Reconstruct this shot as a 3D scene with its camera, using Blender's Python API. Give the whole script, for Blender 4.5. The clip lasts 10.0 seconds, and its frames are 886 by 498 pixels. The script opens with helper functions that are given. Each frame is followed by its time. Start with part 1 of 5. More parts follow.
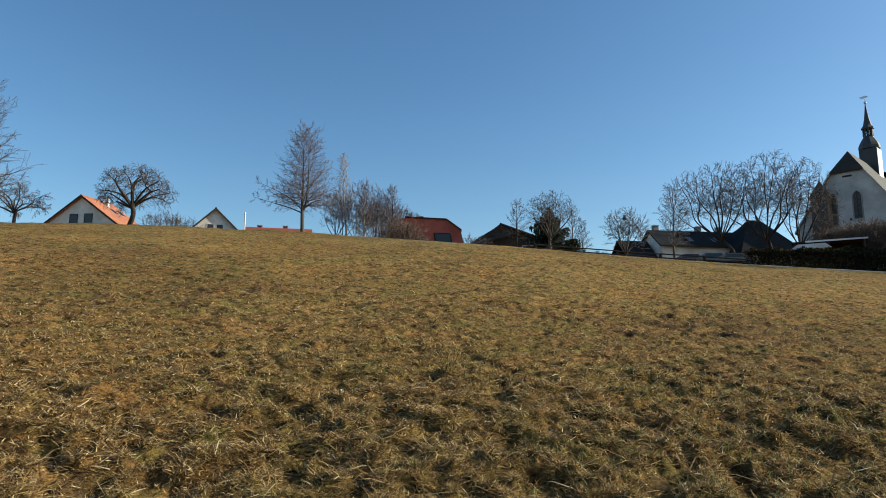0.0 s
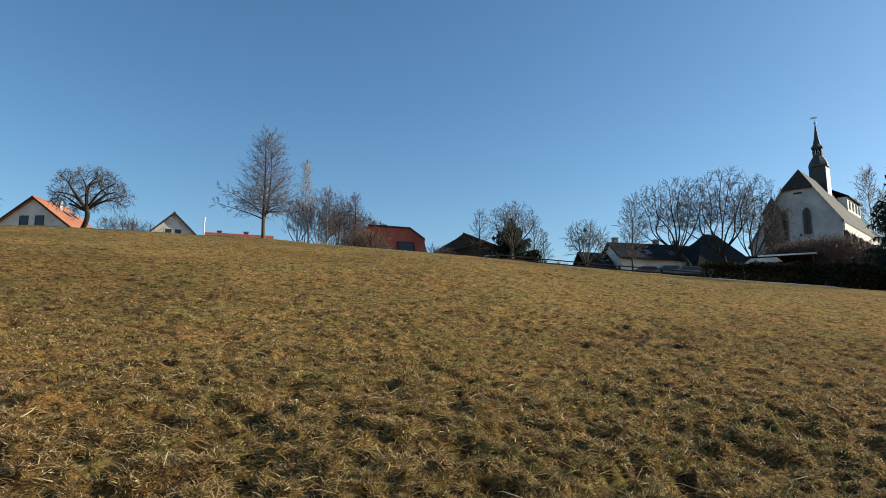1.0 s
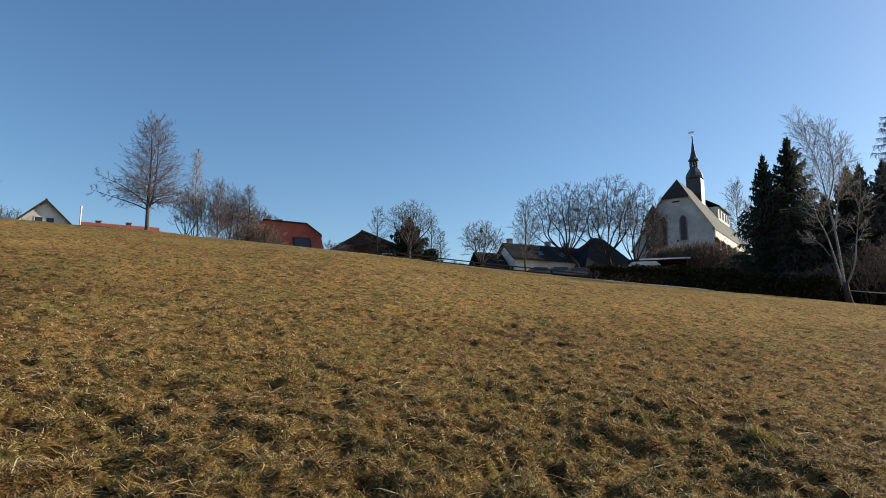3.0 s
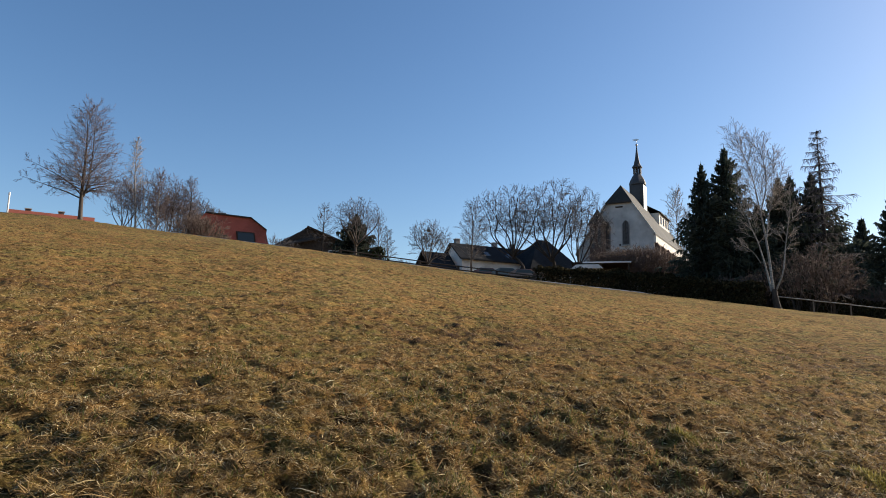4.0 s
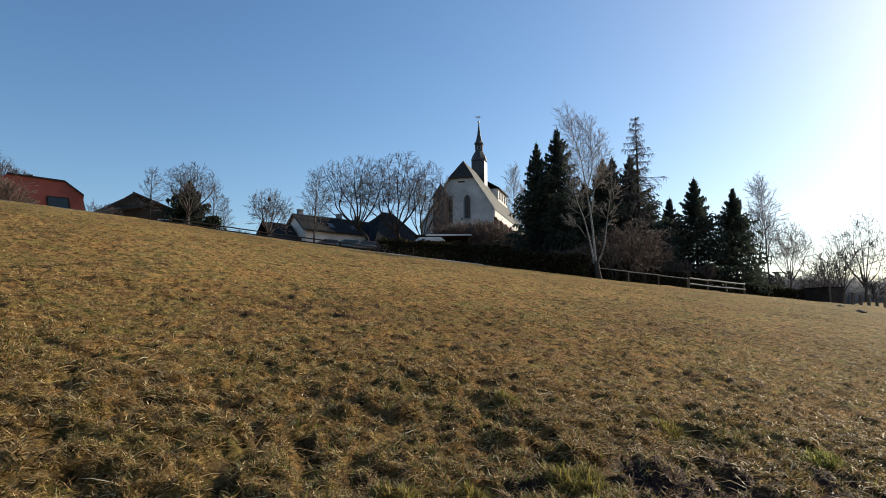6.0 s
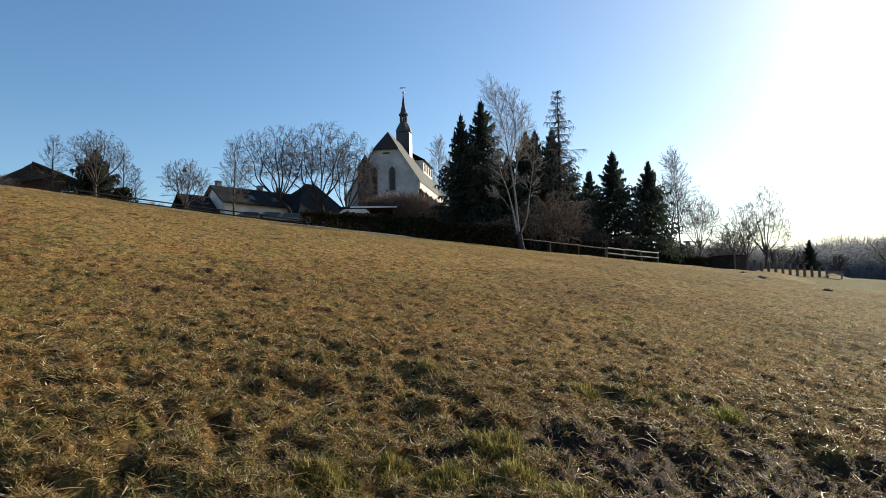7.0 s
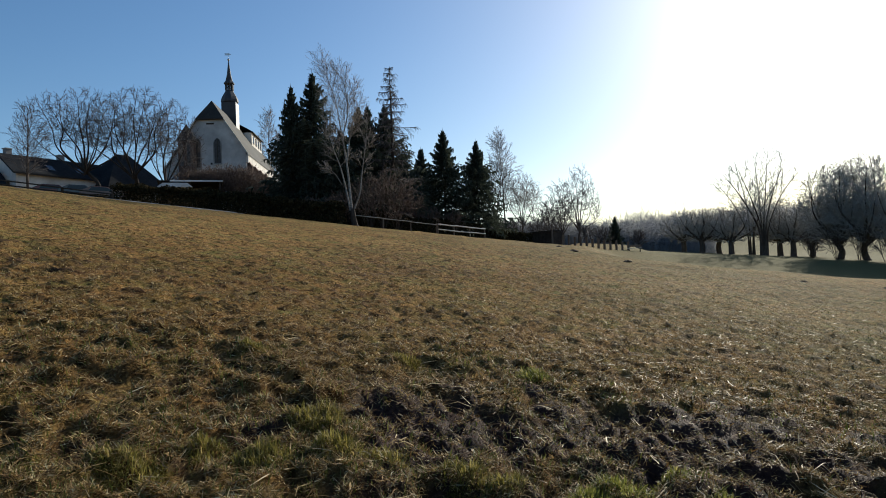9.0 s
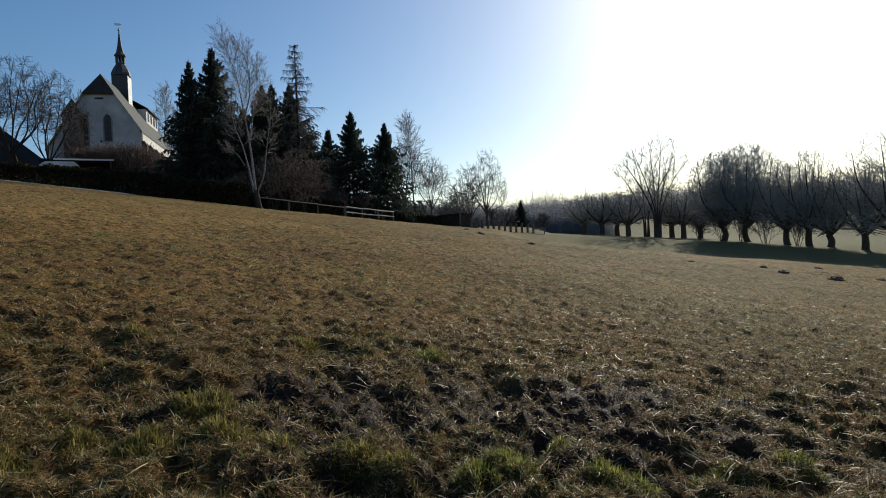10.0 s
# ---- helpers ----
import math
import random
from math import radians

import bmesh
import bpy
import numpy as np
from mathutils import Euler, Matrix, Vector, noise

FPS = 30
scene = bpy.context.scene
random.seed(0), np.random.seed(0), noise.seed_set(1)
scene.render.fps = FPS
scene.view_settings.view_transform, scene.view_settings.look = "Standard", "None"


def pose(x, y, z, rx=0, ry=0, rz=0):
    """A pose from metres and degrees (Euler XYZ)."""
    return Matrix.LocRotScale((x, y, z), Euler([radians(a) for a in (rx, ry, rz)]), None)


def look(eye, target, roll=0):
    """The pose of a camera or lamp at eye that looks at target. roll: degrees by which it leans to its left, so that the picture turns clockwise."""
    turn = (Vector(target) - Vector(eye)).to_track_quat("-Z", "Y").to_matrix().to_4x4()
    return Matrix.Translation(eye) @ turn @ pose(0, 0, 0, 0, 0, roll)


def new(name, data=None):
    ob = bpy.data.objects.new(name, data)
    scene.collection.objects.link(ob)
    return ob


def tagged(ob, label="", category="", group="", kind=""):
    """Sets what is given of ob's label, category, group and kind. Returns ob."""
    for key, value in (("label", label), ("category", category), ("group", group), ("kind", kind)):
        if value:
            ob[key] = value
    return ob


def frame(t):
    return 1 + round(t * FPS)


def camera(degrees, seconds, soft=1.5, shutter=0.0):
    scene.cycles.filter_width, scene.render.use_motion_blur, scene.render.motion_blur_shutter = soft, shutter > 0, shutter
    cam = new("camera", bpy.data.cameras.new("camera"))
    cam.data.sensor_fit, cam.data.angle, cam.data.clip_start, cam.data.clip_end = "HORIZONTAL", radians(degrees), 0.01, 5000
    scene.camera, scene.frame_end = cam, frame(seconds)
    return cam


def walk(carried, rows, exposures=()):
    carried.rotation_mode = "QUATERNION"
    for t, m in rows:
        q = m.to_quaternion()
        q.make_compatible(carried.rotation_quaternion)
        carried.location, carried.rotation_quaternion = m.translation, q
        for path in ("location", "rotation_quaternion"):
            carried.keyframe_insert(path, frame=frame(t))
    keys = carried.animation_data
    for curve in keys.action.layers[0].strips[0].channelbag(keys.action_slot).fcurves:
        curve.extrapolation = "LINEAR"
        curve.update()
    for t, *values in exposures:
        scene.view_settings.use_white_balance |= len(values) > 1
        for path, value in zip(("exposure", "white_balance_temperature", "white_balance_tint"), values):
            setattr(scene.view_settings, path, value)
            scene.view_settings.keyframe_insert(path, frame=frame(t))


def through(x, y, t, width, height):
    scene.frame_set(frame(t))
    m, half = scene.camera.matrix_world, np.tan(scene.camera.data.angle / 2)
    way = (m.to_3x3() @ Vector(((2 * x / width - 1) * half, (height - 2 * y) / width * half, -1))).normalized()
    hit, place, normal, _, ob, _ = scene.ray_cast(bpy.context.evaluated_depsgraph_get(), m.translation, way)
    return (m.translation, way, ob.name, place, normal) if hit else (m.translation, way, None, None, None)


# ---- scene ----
# camera: held in the hand, turning slowly to the right on the hillside
cam = camera(69.27, 10.0, soft=0.95)
PATH = [
    (0, (-0.000, 0.000, 1.600), (-0.0915, 1.9768, 1.8897), 0.05),
    (0.5, (0.026, -0.017, 1.606), (-0.0104, 1.9599, 1.9090), 0.37),
    (1, (0.051, -0.049, 1.613), (0.0736, 1.9259, 1.9305), 0.44),
    (1.5, (0.067, -0.079, 1.617), (0.1468, 1.8935, 1.9395), 0.55),
    (2, (0.094, -0.099, 1.617), (0.2790, 1.8647, 1.9468), 0.29),
    (2.5, (0.124, -0.081, 1.613), (0.3909, 1.8757, 1.9288), 0.15),
    (4, (0.290, -0.079, 1.609), (0.7837, 1.8335, 1.9214), 1.02),
    (4.5, (0.371, -0.068, 1.610), (0.9853, 1.8137, 1.8988), 1.17),
    (5, (0.375, 0.004, 1.610), (1.1573, 1.8224, 1.8957), 0.66),
    (5.5, (0.424, 0.017, 1.601), (1.2917, 1.8001, 1.8651), 0.35),
    (7, (0.556, 0.085, 1.563), (1.6993, 1.7198, 1.7040), -1.30),
    (7.5, (0.586, 0.095, 1.553), (1.8383, 1.6509, 1.6542), -1.36),
    (8, (0.598, 0.066, 1.548), (1.9352, 1.5513, 1.6307), -1.82),
    (8.5, (0.597, 0.019, 1.546), (2.0363, 1.4050, 1.6194), -1.91),
    (9, (0.605, -0.036, 1.544), (2.1272, 1.2595, 1.5954), -2.39),
    (9.5, (0.633, -0.102, 1.533), (2.2461, 1.0810, 1.5536), -2.47),
    (10, (0.668, -0.144, 1.520), (2.3556, 0.9287, 1.5062), -2.70),
]
walk(cam, [(t, look(eye, target, roll)) for t, eye, target, roll in PATH],
     [(0, 0.6, 6100, 2), (2.5, 0.57, 6200, 5), (4.0, 0.62, 6280, 12), (5.5, 0.54, 6280, 10), (7.5, 0.64, 6200, 6), (8.3, 0.43, 6050, 6), (9.0, 0.15, 5900, 6), (10, -0.12, 5800, 6)])

# ---- light: low winter sun, clear sky ----
SUN_AZ, SUN_EL = 84.0, 24.0
world = bpy.data.worlds.new("sky")
scene.world = world
world.use_nodes = True
wn = world.node_tree
wn.nodes.clear()
sky = wn.nodes.new("ShaderNodeTexSky")
sky.sky_type = "NISHITA"
sky.sun_disc = False
sky.sun_elevation, sky.sun_rotation = radians(SUN_EL), radians(SUN_AZ)
sky.altitude, sky.air_density, sky.dust_density, sky.ozone_density = 400, 1.0, 1.0, 1.6
bg = wn.nodes.new("ShaderNodeBackground")
bg.inputs["Strength"].default_value = 0.1
wout = wn.nodes.new("ShaderNodeOutputWorld")
deep = wn.nodes.new("ShaderNodeHueSaturation")
deep.inputs["Saturation"].default_value = 1.18
wn.links.new(sky.outputs[0], deep.inputs["Color"])
wn.links.new(deep.outputs[0], bg.inputs["Color"])
wn.links.new(bg.outputs[0], wout.inputs["Surface"])
sun_data = bpy.data.lights.new("sun", "SUN")
sun_data.energy, sun_data.angle, sun_data.color = 5.0, radians(0.55), (1.0, 0.87, 0.68)
sun_way = Vector((math.sin(radians(SUN_AZ)) * math.cos(radians(SUN_EL)), math.cos(radians(SUN_AZ)) * math.cos(radians(SUN_EL)), math.sin(radians(SUN_EL))))
sun = new("sun", sun_data)
sun.matrix_world = look((60, 0, 60), Vector((60, 0, 60)) - sun_way)


# ---- materials ----
def node_material(name):
    m = bpy.data.materials.new(name)
    m.use_nodes = True
    nt = m.node_tree
    b = nt.nodes["Principled BSDF"]
    return m, nt, b


def noise_node(nt, scale, detail=4.0, rough=0.6, stretch=None, seed=0.0):
    g = nt.nodes.new("ShaderNodeNewGeometry")
    mp = nt.nodes.new("ShaderNodeMapping")
    mp.inputs["Location"].default_value = (seed, seed * 0.7, seed * 0.3)
    mp.inputs["Scale"].default_value = stretch or (1, 1, 1)
    n = nt.nodes.new("ShaderNodeTexNoise")
    n.inputs["Scale"].default_value, n.inputs["Detail"].default_value, n.inputs["Roughness"].default_value = scale, detail, rough
    nt.links.new(g.outputs["Position"], mp.inputs["Vector"])
    nt.links.new(mp.outputs[0], n.inputs["Vector"])
    return n.outputs["Fac"]


def ramp_node(nt, fac, stops):
    r = nt.nodes.new("ShaderNodeValToRGB")
    els = r.color_ramp.elements
    while len(els) < len(stops):
        els.new(0.5)
    for e, (p, c) in zip(els, stops):
        e.position, e.color = p, (*c, 1)
    nt.links.new(fac, r.inputs["Fac"])
    return r.outputs["Color"]


def mix_node(nt, fac, a, b, mode="MIX"):
    m = nt.nodes.new("ShaderNodeMix")
    m.data_type, m.blend_type = "RGBA", mode
    for sock, v in ((m.inputs["Factor"], fac), (m.inputs["A"], a), (m.inputs["B"], b)):
        if hasattr(v, "links"):
            nt.links.new(v, sock)
        elif isinstance(v, (int, float)):
            sock.default_value = v
        else:
            sock.default_value = (*v, 1)
    return m.outputs["Result"]


def bump_node(nt, b, height, strength=0.4, distance=0.02):
    n = nt.nodes.new("ShaderNodeBump")
    n.inputs["Strength"].default_value, n.inputs["Distance"].default_value = strength, distance
    nt.links.new(height, n.inputs["Height"])
    nt.links.new(n.outputs[0], b.inputs["Normal"])


def surface(name, dark, light, scale, rough=0.8, metal=0.0, large=0.0, stretch=None, bump=0.3, spec=0.3, distance=0.02):
    """A two-scale mottled surface between two colours."""
    m, nt, b = node_material(name)
    f = noise_node(nt, scale, 6, 0.65, stretch)
    c = ramp_node(nt, f, [(0.3, dark), (0.7, light)])
    if large:
        f2 = noise_node(nt, large, 3, 0.5, None, 7.0)
        c2 = ramp_node(nt, f2, [(0.3, (0.72, 0.7, 0.68)), (0.65, (1.08, 1.06, 1.04))])
        c = mix_node(nt, 1.0, c, c2, "MULTIPLY")
    nt.links.new(c, b.inputs["Base Color"])
    b.inputs["Roughness"].default_value, b.inputs["Metallic"].default_value = rough, metal
    b.inputs["Specular IOR Level"].default_value = spec
    if bump:
        bump_node(nt, b, f, bump, distance)
    return m


def leafy(name, stops, rough=0.55, through=0.35, patch=None, spec=0.12):
    """Thin blades or leaves: colour varies from piece to piece, light shines through."""
    m, nt, b = node_material(name)
    g = nt.nodes.new("ShaderNodeNewGeometry")
    c = ramp_node(nt, g.outputs["Random Per Island"], stops)
    if patch:
        scale, col, low, high = patch
        f = noise_node(nt, scale, 3, 0.6, None, 3.0)
        k = ramp_node(nt, f, [(low, (0, 0, 0)), (high, (1, 1, 1))])
        c = mix_node(nt, k, c, mix_node(nt, 0.7, c, col))
    nt.links.new(c, b.inputs["Base Color"])
    b.inputs["Roughness"].default_value = rough
    b.inputs["Specular IOR Level"].default_value = spec
    if through:
        tr = nt.nodes.new("ShaderNodeBsdfTranslucent")
        nt.links.new(c, tr.inputs["Color"])
        mx = nt.nodes.new("ShaderNodeMixShader")
        mx.inputs[0].default_value = through
        nt.links.new(b.outputs[0], mx.inputs[1])
        nt.links.new(tr.outputs[0], mx.inputs[2])
        nt.links.new(mx.outputs[0], nt.nodes["Material Output"].inputs["Surface"])
    return m


def field_material():
    m, nt, b = node_material("winter_meadow")
    fine = noise_node(nt, 42.0, 9, 0.85)
    mid = noise_node(nt, 2.2, 5, 0.6, None, 4.0)
    wide = noise_node(nt, 0.11, 4, 0.55, None, 9.0)
    straw = ramp_node(nt, fine, [(0.34, (0.078, 0.047, 0.02)), (0.5, (0.222, 0.135, 0.056)), (0.66, (0.46, 0.305, 0.138))])
    green = ramp_node(nt, fine, [(0.34, (0.046, 0.045, 0.016)), (0.5, (0.138, 0.133, 0.046)), (0.66, (0.3, 0.28, 0.11))])
    k = ramp_node(nt, mid, [(0.44, (0, 0, 0)), (0.7, (1, 1, 1))])
    c = mix_node(nt, k, straw, green)
    # dark ends of both ramps paint the shaded gaps between tufts into the colour
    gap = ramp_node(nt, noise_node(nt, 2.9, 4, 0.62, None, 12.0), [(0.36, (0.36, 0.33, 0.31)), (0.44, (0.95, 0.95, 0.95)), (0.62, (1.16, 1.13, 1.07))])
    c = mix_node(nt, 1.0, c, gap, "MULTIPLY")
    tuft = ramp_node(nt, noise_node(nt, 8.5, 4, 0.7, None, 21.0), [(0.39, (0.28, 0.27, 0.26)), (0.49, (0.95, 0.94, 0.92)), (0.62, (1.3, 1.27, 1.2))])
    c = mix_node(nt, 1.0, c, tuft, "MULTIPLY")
    drift = ramp_node(nt, noise_node(nt, 0.32, 4, 0.6, None, 31.0), [(0.34, (1.06, 0.98, 0.9)), (0.5, (1.02, 1.0, 0.96)), (0.66, (0.92, 1.0, 0.9))])
    c = mix_node(nt, 1.0, c, drift, "MULTIPLY")
    kw = ramp_node(nt, wide, [(0.34, (0.74, 0.72, 0.68)), (0.5, (0.98, 0.96, 0.9)), (0.66, (1.14, 1.1, 1.02))])
    c = mix_node(nt, 1.0, c, kw, "MULTIPLY")
    # bare, wet earth where the turf is trodden away; same colour darkens hollows and clods
    at = nt.nodes.new("ShaderNodeAttribute")
    at.attribute_name = "earth"
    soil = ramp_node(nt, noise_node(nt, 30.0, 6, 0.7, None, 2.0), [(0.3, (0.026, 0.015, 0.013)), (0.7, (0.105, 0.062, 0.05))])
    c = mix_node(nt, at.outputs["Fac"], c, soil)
    pa = nt.nodes.new("ShaderNodeAttribute")
    pa.attribute_name = "pasture"
    c = mix_node(nt, pa.outputs["Fac"], c, mix_node(nt, 0.5, green, (0.13, 0.115, 0.065)))
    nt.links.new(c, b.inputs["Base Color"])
    rr = nt.nodes.new("ShaderNodeMapRange")
    rr.inputs["To Min"].default_value, rr.inputs["To Max"].default_value = 0.9, 0.66
    nt.links.new(at.outputs["Fac"], rr.inputs["Value"])
    nt.links.new(rr.outputs[0], b.inputs["Roughness"])
    wet = nt.nodes.new("ShaderNodeMapRange")
    wet.inputs["To Min"].default_value, wet.inputs["To Max"].default_value = 0.04, 0.06
    nt.links.new(at.outputs["Fac"], wet.inputs["Value"])
    nt.links.new(wet.outputs[0], b.inputs["Specular IOR Level"])
    bump_node(nt, b, fine, 1.0, 0.04)
    return m


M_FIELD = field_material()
M_STRAW = leafy("dry_grass", [(0.0, (0.085, 0.042, 0.014)), (0.35, (0.24, 0.14, 0.05)), (0.7, (0.44, 0.29, 0.12)), (0.93, (0.5, 0.36, 0.16)), (1.0, (0.78, 0.66, 0.42))], 0.5, 0.3, (0.9, (0.15, 0.13, 0.03), 0.54, 0.72), 0.16)
M_LITTER = leafy("straw_bits", [(0.0, (0.05, 0.026, 0.012)), (0.3, (0.17, 0.1, 0.04)), (0.6, (0.4, 0.26, 0.1)), (0.85, (0.55, 0.4, 0.18)), (1.0, (0.78, 0.63, 0.36))], 0.5, 0.25, (0.7, (0.2, 0.18, 0.05), 0.54, 0.74), 0.08)
M_GREEN = leafy("green_grass", [(0.0, (0.045, 0.06, 0.012)), (0.6, (0.13, 0.15, 0.03)), (1.0, (0.26, 0.25, 0.07))], 0.5, 0.35, None, 0.25)
M_FRESH = leafy("fresh_grass", [(0.0, (0.08, 0.08, 0.016)), (0.4, (0.17, 0.18, 0.034)), (0.75, (0.28, 0.285, 0.06)), (1.0, (0.46, 0.39, 0.14))], 0.5, 0.55, None, 0.15)
M_OLIVE = leafy("olive_grass", [(0.0, (0.09, 0.075, 0.018)), (0.4, (0.175, 0.155, 0.034)), (0.75, (0.29, 0.245, 0.062)), (1.0, (0.45, 0.35, 0.14))], 0.5, 0.5, None, 0.15)
M_BARK = surface("grey_bark", (0.045, 0.036, 0.03), (0.14, 0.115, 0.097), 9.0, 0.9, 0, 1.1, (1, 1, 0.3), 0.8, 0.2)
M_DARKBARK = surface("dark_bark", (0.024, 0.019, 0.016), (0.075, 0.06, 0.05), 9.0, 0.9, 0, 1.1, (1, 1, 0.3), 0.8, 0.2)
M_BIRCH = surface("birch_bark", (0.07, 0.06, 0.05), (0.42, 0.39, 0.35), 3.5, 0.75, 0, 0.8, (1, 1, 3.0), 0.4, 0.3)
# valley willows and far woods: twig colours lightened to stand in for haze
M_WILLOW = surface("haze_pale_willow_twigs", (0.26, 0.245, 0.22), (0.44, 0.42, 0.38), 2.0, 0.8, 0, 0, None, 0, 0.2)
M_WOODS = surface("haze_grey_wood_twigs", (0.22, 0.22, 0.225), (0.36, 0.36, 0.365), 2.0, 0.9, 0, 0, None, 0, 0.05)
M_TWIG = surface("twig_bark", (0.052, 0.044, 0.042), (0.112, 0.095, 0.09), 2.0, 0.8, 0, 0, None, 0, 0.3)
M_PURPLE = surface("purplish_twig_bark", (0.08, 0.06, 0.058), (0.16, 0.124, 0.12), 2.0, 0.8, 0, 0, None, 0, 0.2)
M_REDTWIG = surface("brown_twig_bark", (0.075, 0.052, 0.041), (0.165, 0.112, 0.086), 2.0, 0.8, 0, 0, None, 0, 0.3)
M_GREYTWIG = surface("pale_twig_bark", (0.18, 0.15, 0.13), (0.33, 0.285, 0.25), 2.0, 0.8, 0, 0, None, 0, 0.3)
# needle colours raised and greyed to carry the haze over the spruces
M_NEEDLE = leafy("spruce_needles", [(0.0, (0.035, 0.045, 0.034)), (0.6, (0.065, 0.077, 0.058)), (1.0, (0.1, 0.112, 0.085))], 0.7, 0.3, None, 0.05)
M_HEDGE = leafy("hedge_leaves", [(0.0, (0.014, 0.013, 0.007)), (0.6, (0.035, 0.03, 0.014)), (1.0, (0.07, 0.05, 0.025))], 0.85, 0.15, None, 0.03)
M_IVY = leafy("ivy_leaves", [(0.0, (0.015, 0.022, 0.008)), (0.6, (0.04, 0.055, 0.02)), (1.0, (0.08, 0.095, 0.04))], 0.4, 0.2)
M_PLASTER = surface("white_plaster", (0.62, 0.6, 0.56), (0.76, 0.74, 0.7), 1.6, 0.9, 0, 0.35, None, 0.15, 0.2)
M_CHURCH = surface("church_plaster", (0.4, 0.392, 0.385), (0.58, 0.572, 0.56), 0.7, 0.92, 0, 0.22, None, 0.25, 0.2)
M_GREYWALL = surface("grey_plaster", (0.2, 0.195, 0.19), (0.29, 0.285, 0.275), 1.5, 0.9, 0, 0.3, None, 0.2, 0.2)
M_SLATE = surface("slate_roof", (0.01, 0.0105, 0.012), (0.024, 0.024, 0.026), 4.0, 0.75, 0, 0.5, (1, 1, 4), 0.5, 0.15)
M_DULLSLATE = surface("old_dark_slate_roof", (0.02, 0.022, 0.025), (0.042, 0.044, 0.048), 3.0, 0.95, 0, 0.4, (1, 1, 4), 0.3, 0.0)
M_HIPSLATE = surface("brownish_slate_roof", (0.03, 0.028, 0.027), (0.062, 0.057, 0.052), 3.0, 0.8, 0, 0.35, (1, 1, 4), 0.5, 0.15)
M_CHROOF = surface("weathered_slate_roof", (0.045, 0.045, 0.042), (0.095, 0.092, 0.082), 3.0, 0.75, 0, 0.35, (1, 1, 4), 0.5, 0.2)
M_ORANGE = surface("orange_clay_roof", (0.27, 0.1, 0.055), (0.45, 0.19, 0.105), 5.0, 0.8, 0, 0.5, (1, 1, 4), 0.5, 0.3)
M_OLDTILE = surface("faded_red_clay_roof", (0.2, 0.055, 0.034), (0.31, 0.095, 0.06), 5.0, 0.8, 0, 0.5, (1, 1, 4), 0.5, 0.3)
M_RED = surface("red_clay_roof", (0.36, 0.085, 0.058), (0.52, 0.14, 0.1), 5.0, 0.8, 0, 0.5, (1, 1, 4), 0.5, 0.3)
M_BROWNROOF = surface("dark_brown_roof", (0.03, 0.024, 0.02), (0.07, 0.055, 0.045), 5.0, 0.8, 0, 0.5, (1, 1, 4), 0.5, 0.3)
M_WOOD = surface("weathered_wood", (0.1, 0.075, 0.055), (0.24, 0.19, 0.15), 6.0, 0.85, 0, 1.0, (1, 6, 6), 0.5, 0.2)
M_PALEWOOD = surface("pale_peeled_wood", (0.58, 0.52, 0.44), (0.8, 0.74, 0.65), 5.0, 0.4, 0, 1.0, None, 0.4, 0.3)
M_DARKWOOD = surface("dark_stained_wood", (0.03, 0.022, 0.017), (0.075, 0.055, 0.042), 6.0, 0.8, 0, 1.0, None, 0.4, 0.2)
M_ASPHALT = surface("pale_worn_asphalt", (0.24, 0.235, 0.225), (0.36, 0.35, 0.335), 12.0, 0.85, 0, 0.6, None, 0.5, 0.3)
M_KERB = surface("pale_concrete", (0.34, 0.33, 0.31), (0.5, 0.49, 0.46), 8.0, 0.85, 0, 0.8, None, 0.4, 0.3)
M_BRICK = surface("old_brick", (0.08, 0.05, 0.04), (0.17, 0.115, 0.09), 4.0, 0.9, 0, 0.6, None, 0.5, 0.2)
M_METAL = surface("galvanised_metal", (0.5, 0.5, 0.5), (0.66, 0.66, 0.66), 5.0, 0.45, 0.9, 0, None, 0.1)
M_WHITE = surface("white_painted_board", (0.7, 0.7, 0.69), (0.8, 0.8, 0.79), 5.0, 0.5, 0, 0.6, None, 0.05)
M_COPPER = surface("dark_turret_slate", (0.03, 0.032, 0.036), (0.07, 0.07, 0.075), 5.0, 0.6, 0, 0.7, (1, 1, 3), 0.4, 0.4)
M_EARTH = surface("dark_earth", (0.045, 0.032, 0.022), (0.13, 0.092, 0.062), 14.0, 0.9, 0, 0, None, 0.9, 0.2, 0.05)
M_POST = surface("silvered_wood", (0.26, 0.24, 0.21), (0.44, 0.41, 0.37), 6.0, 0.85, 0, 1.0, None, 0.4, 0.2)
M_TYRE = surface("tyre_rubber", (0.015, 0.015, 0.015), (0.03, 0.03, 0.03), 20.0, 0.8)


def glass_material():
    m, nt, b = node_material("window_glass")
    b.inputs["Base Color"].default_value = (0.03, 0.035, 0.045, 1)
    b.inputs["Roughness"].default_value = 0.12
    b.inputs["Specular IOR Level"].default_value = 0.35
    return m


M_GLASS = glass_material()
M_LEADED = surface("dark_leaded_glass", (0.04, 0.038, 0.04), (0.1, 0.092, 0.088), 3.0, 0.6, 0, 0, None, 0.3, 0.15)


def car_paint(name, c):
    m, nt, b = node_material(name)
    b.inputs["Base Color"].default_value = (*c, 1)
    b.inputs["Metallic"].default_value, b.inputs["Roughness"].default_value = 0.3, 0.3
    b.inputs["Coat Weight"].default_value = 0.8
    return m


# ---- ground shape ----
def hash_grid(ix, iy, seed):
    h = (ix.astype(np.int64) * 374761393 + iy.astype(np.int64) * 668265263 + seed * 974634777) & 0xFFFFFFFF
    h = ((h ^ (h >> 13)) * 1274126177) & 0xFFFFFFFF
    return ((h ^ (h >> 16)) & 0xFFFF) / 65535.0


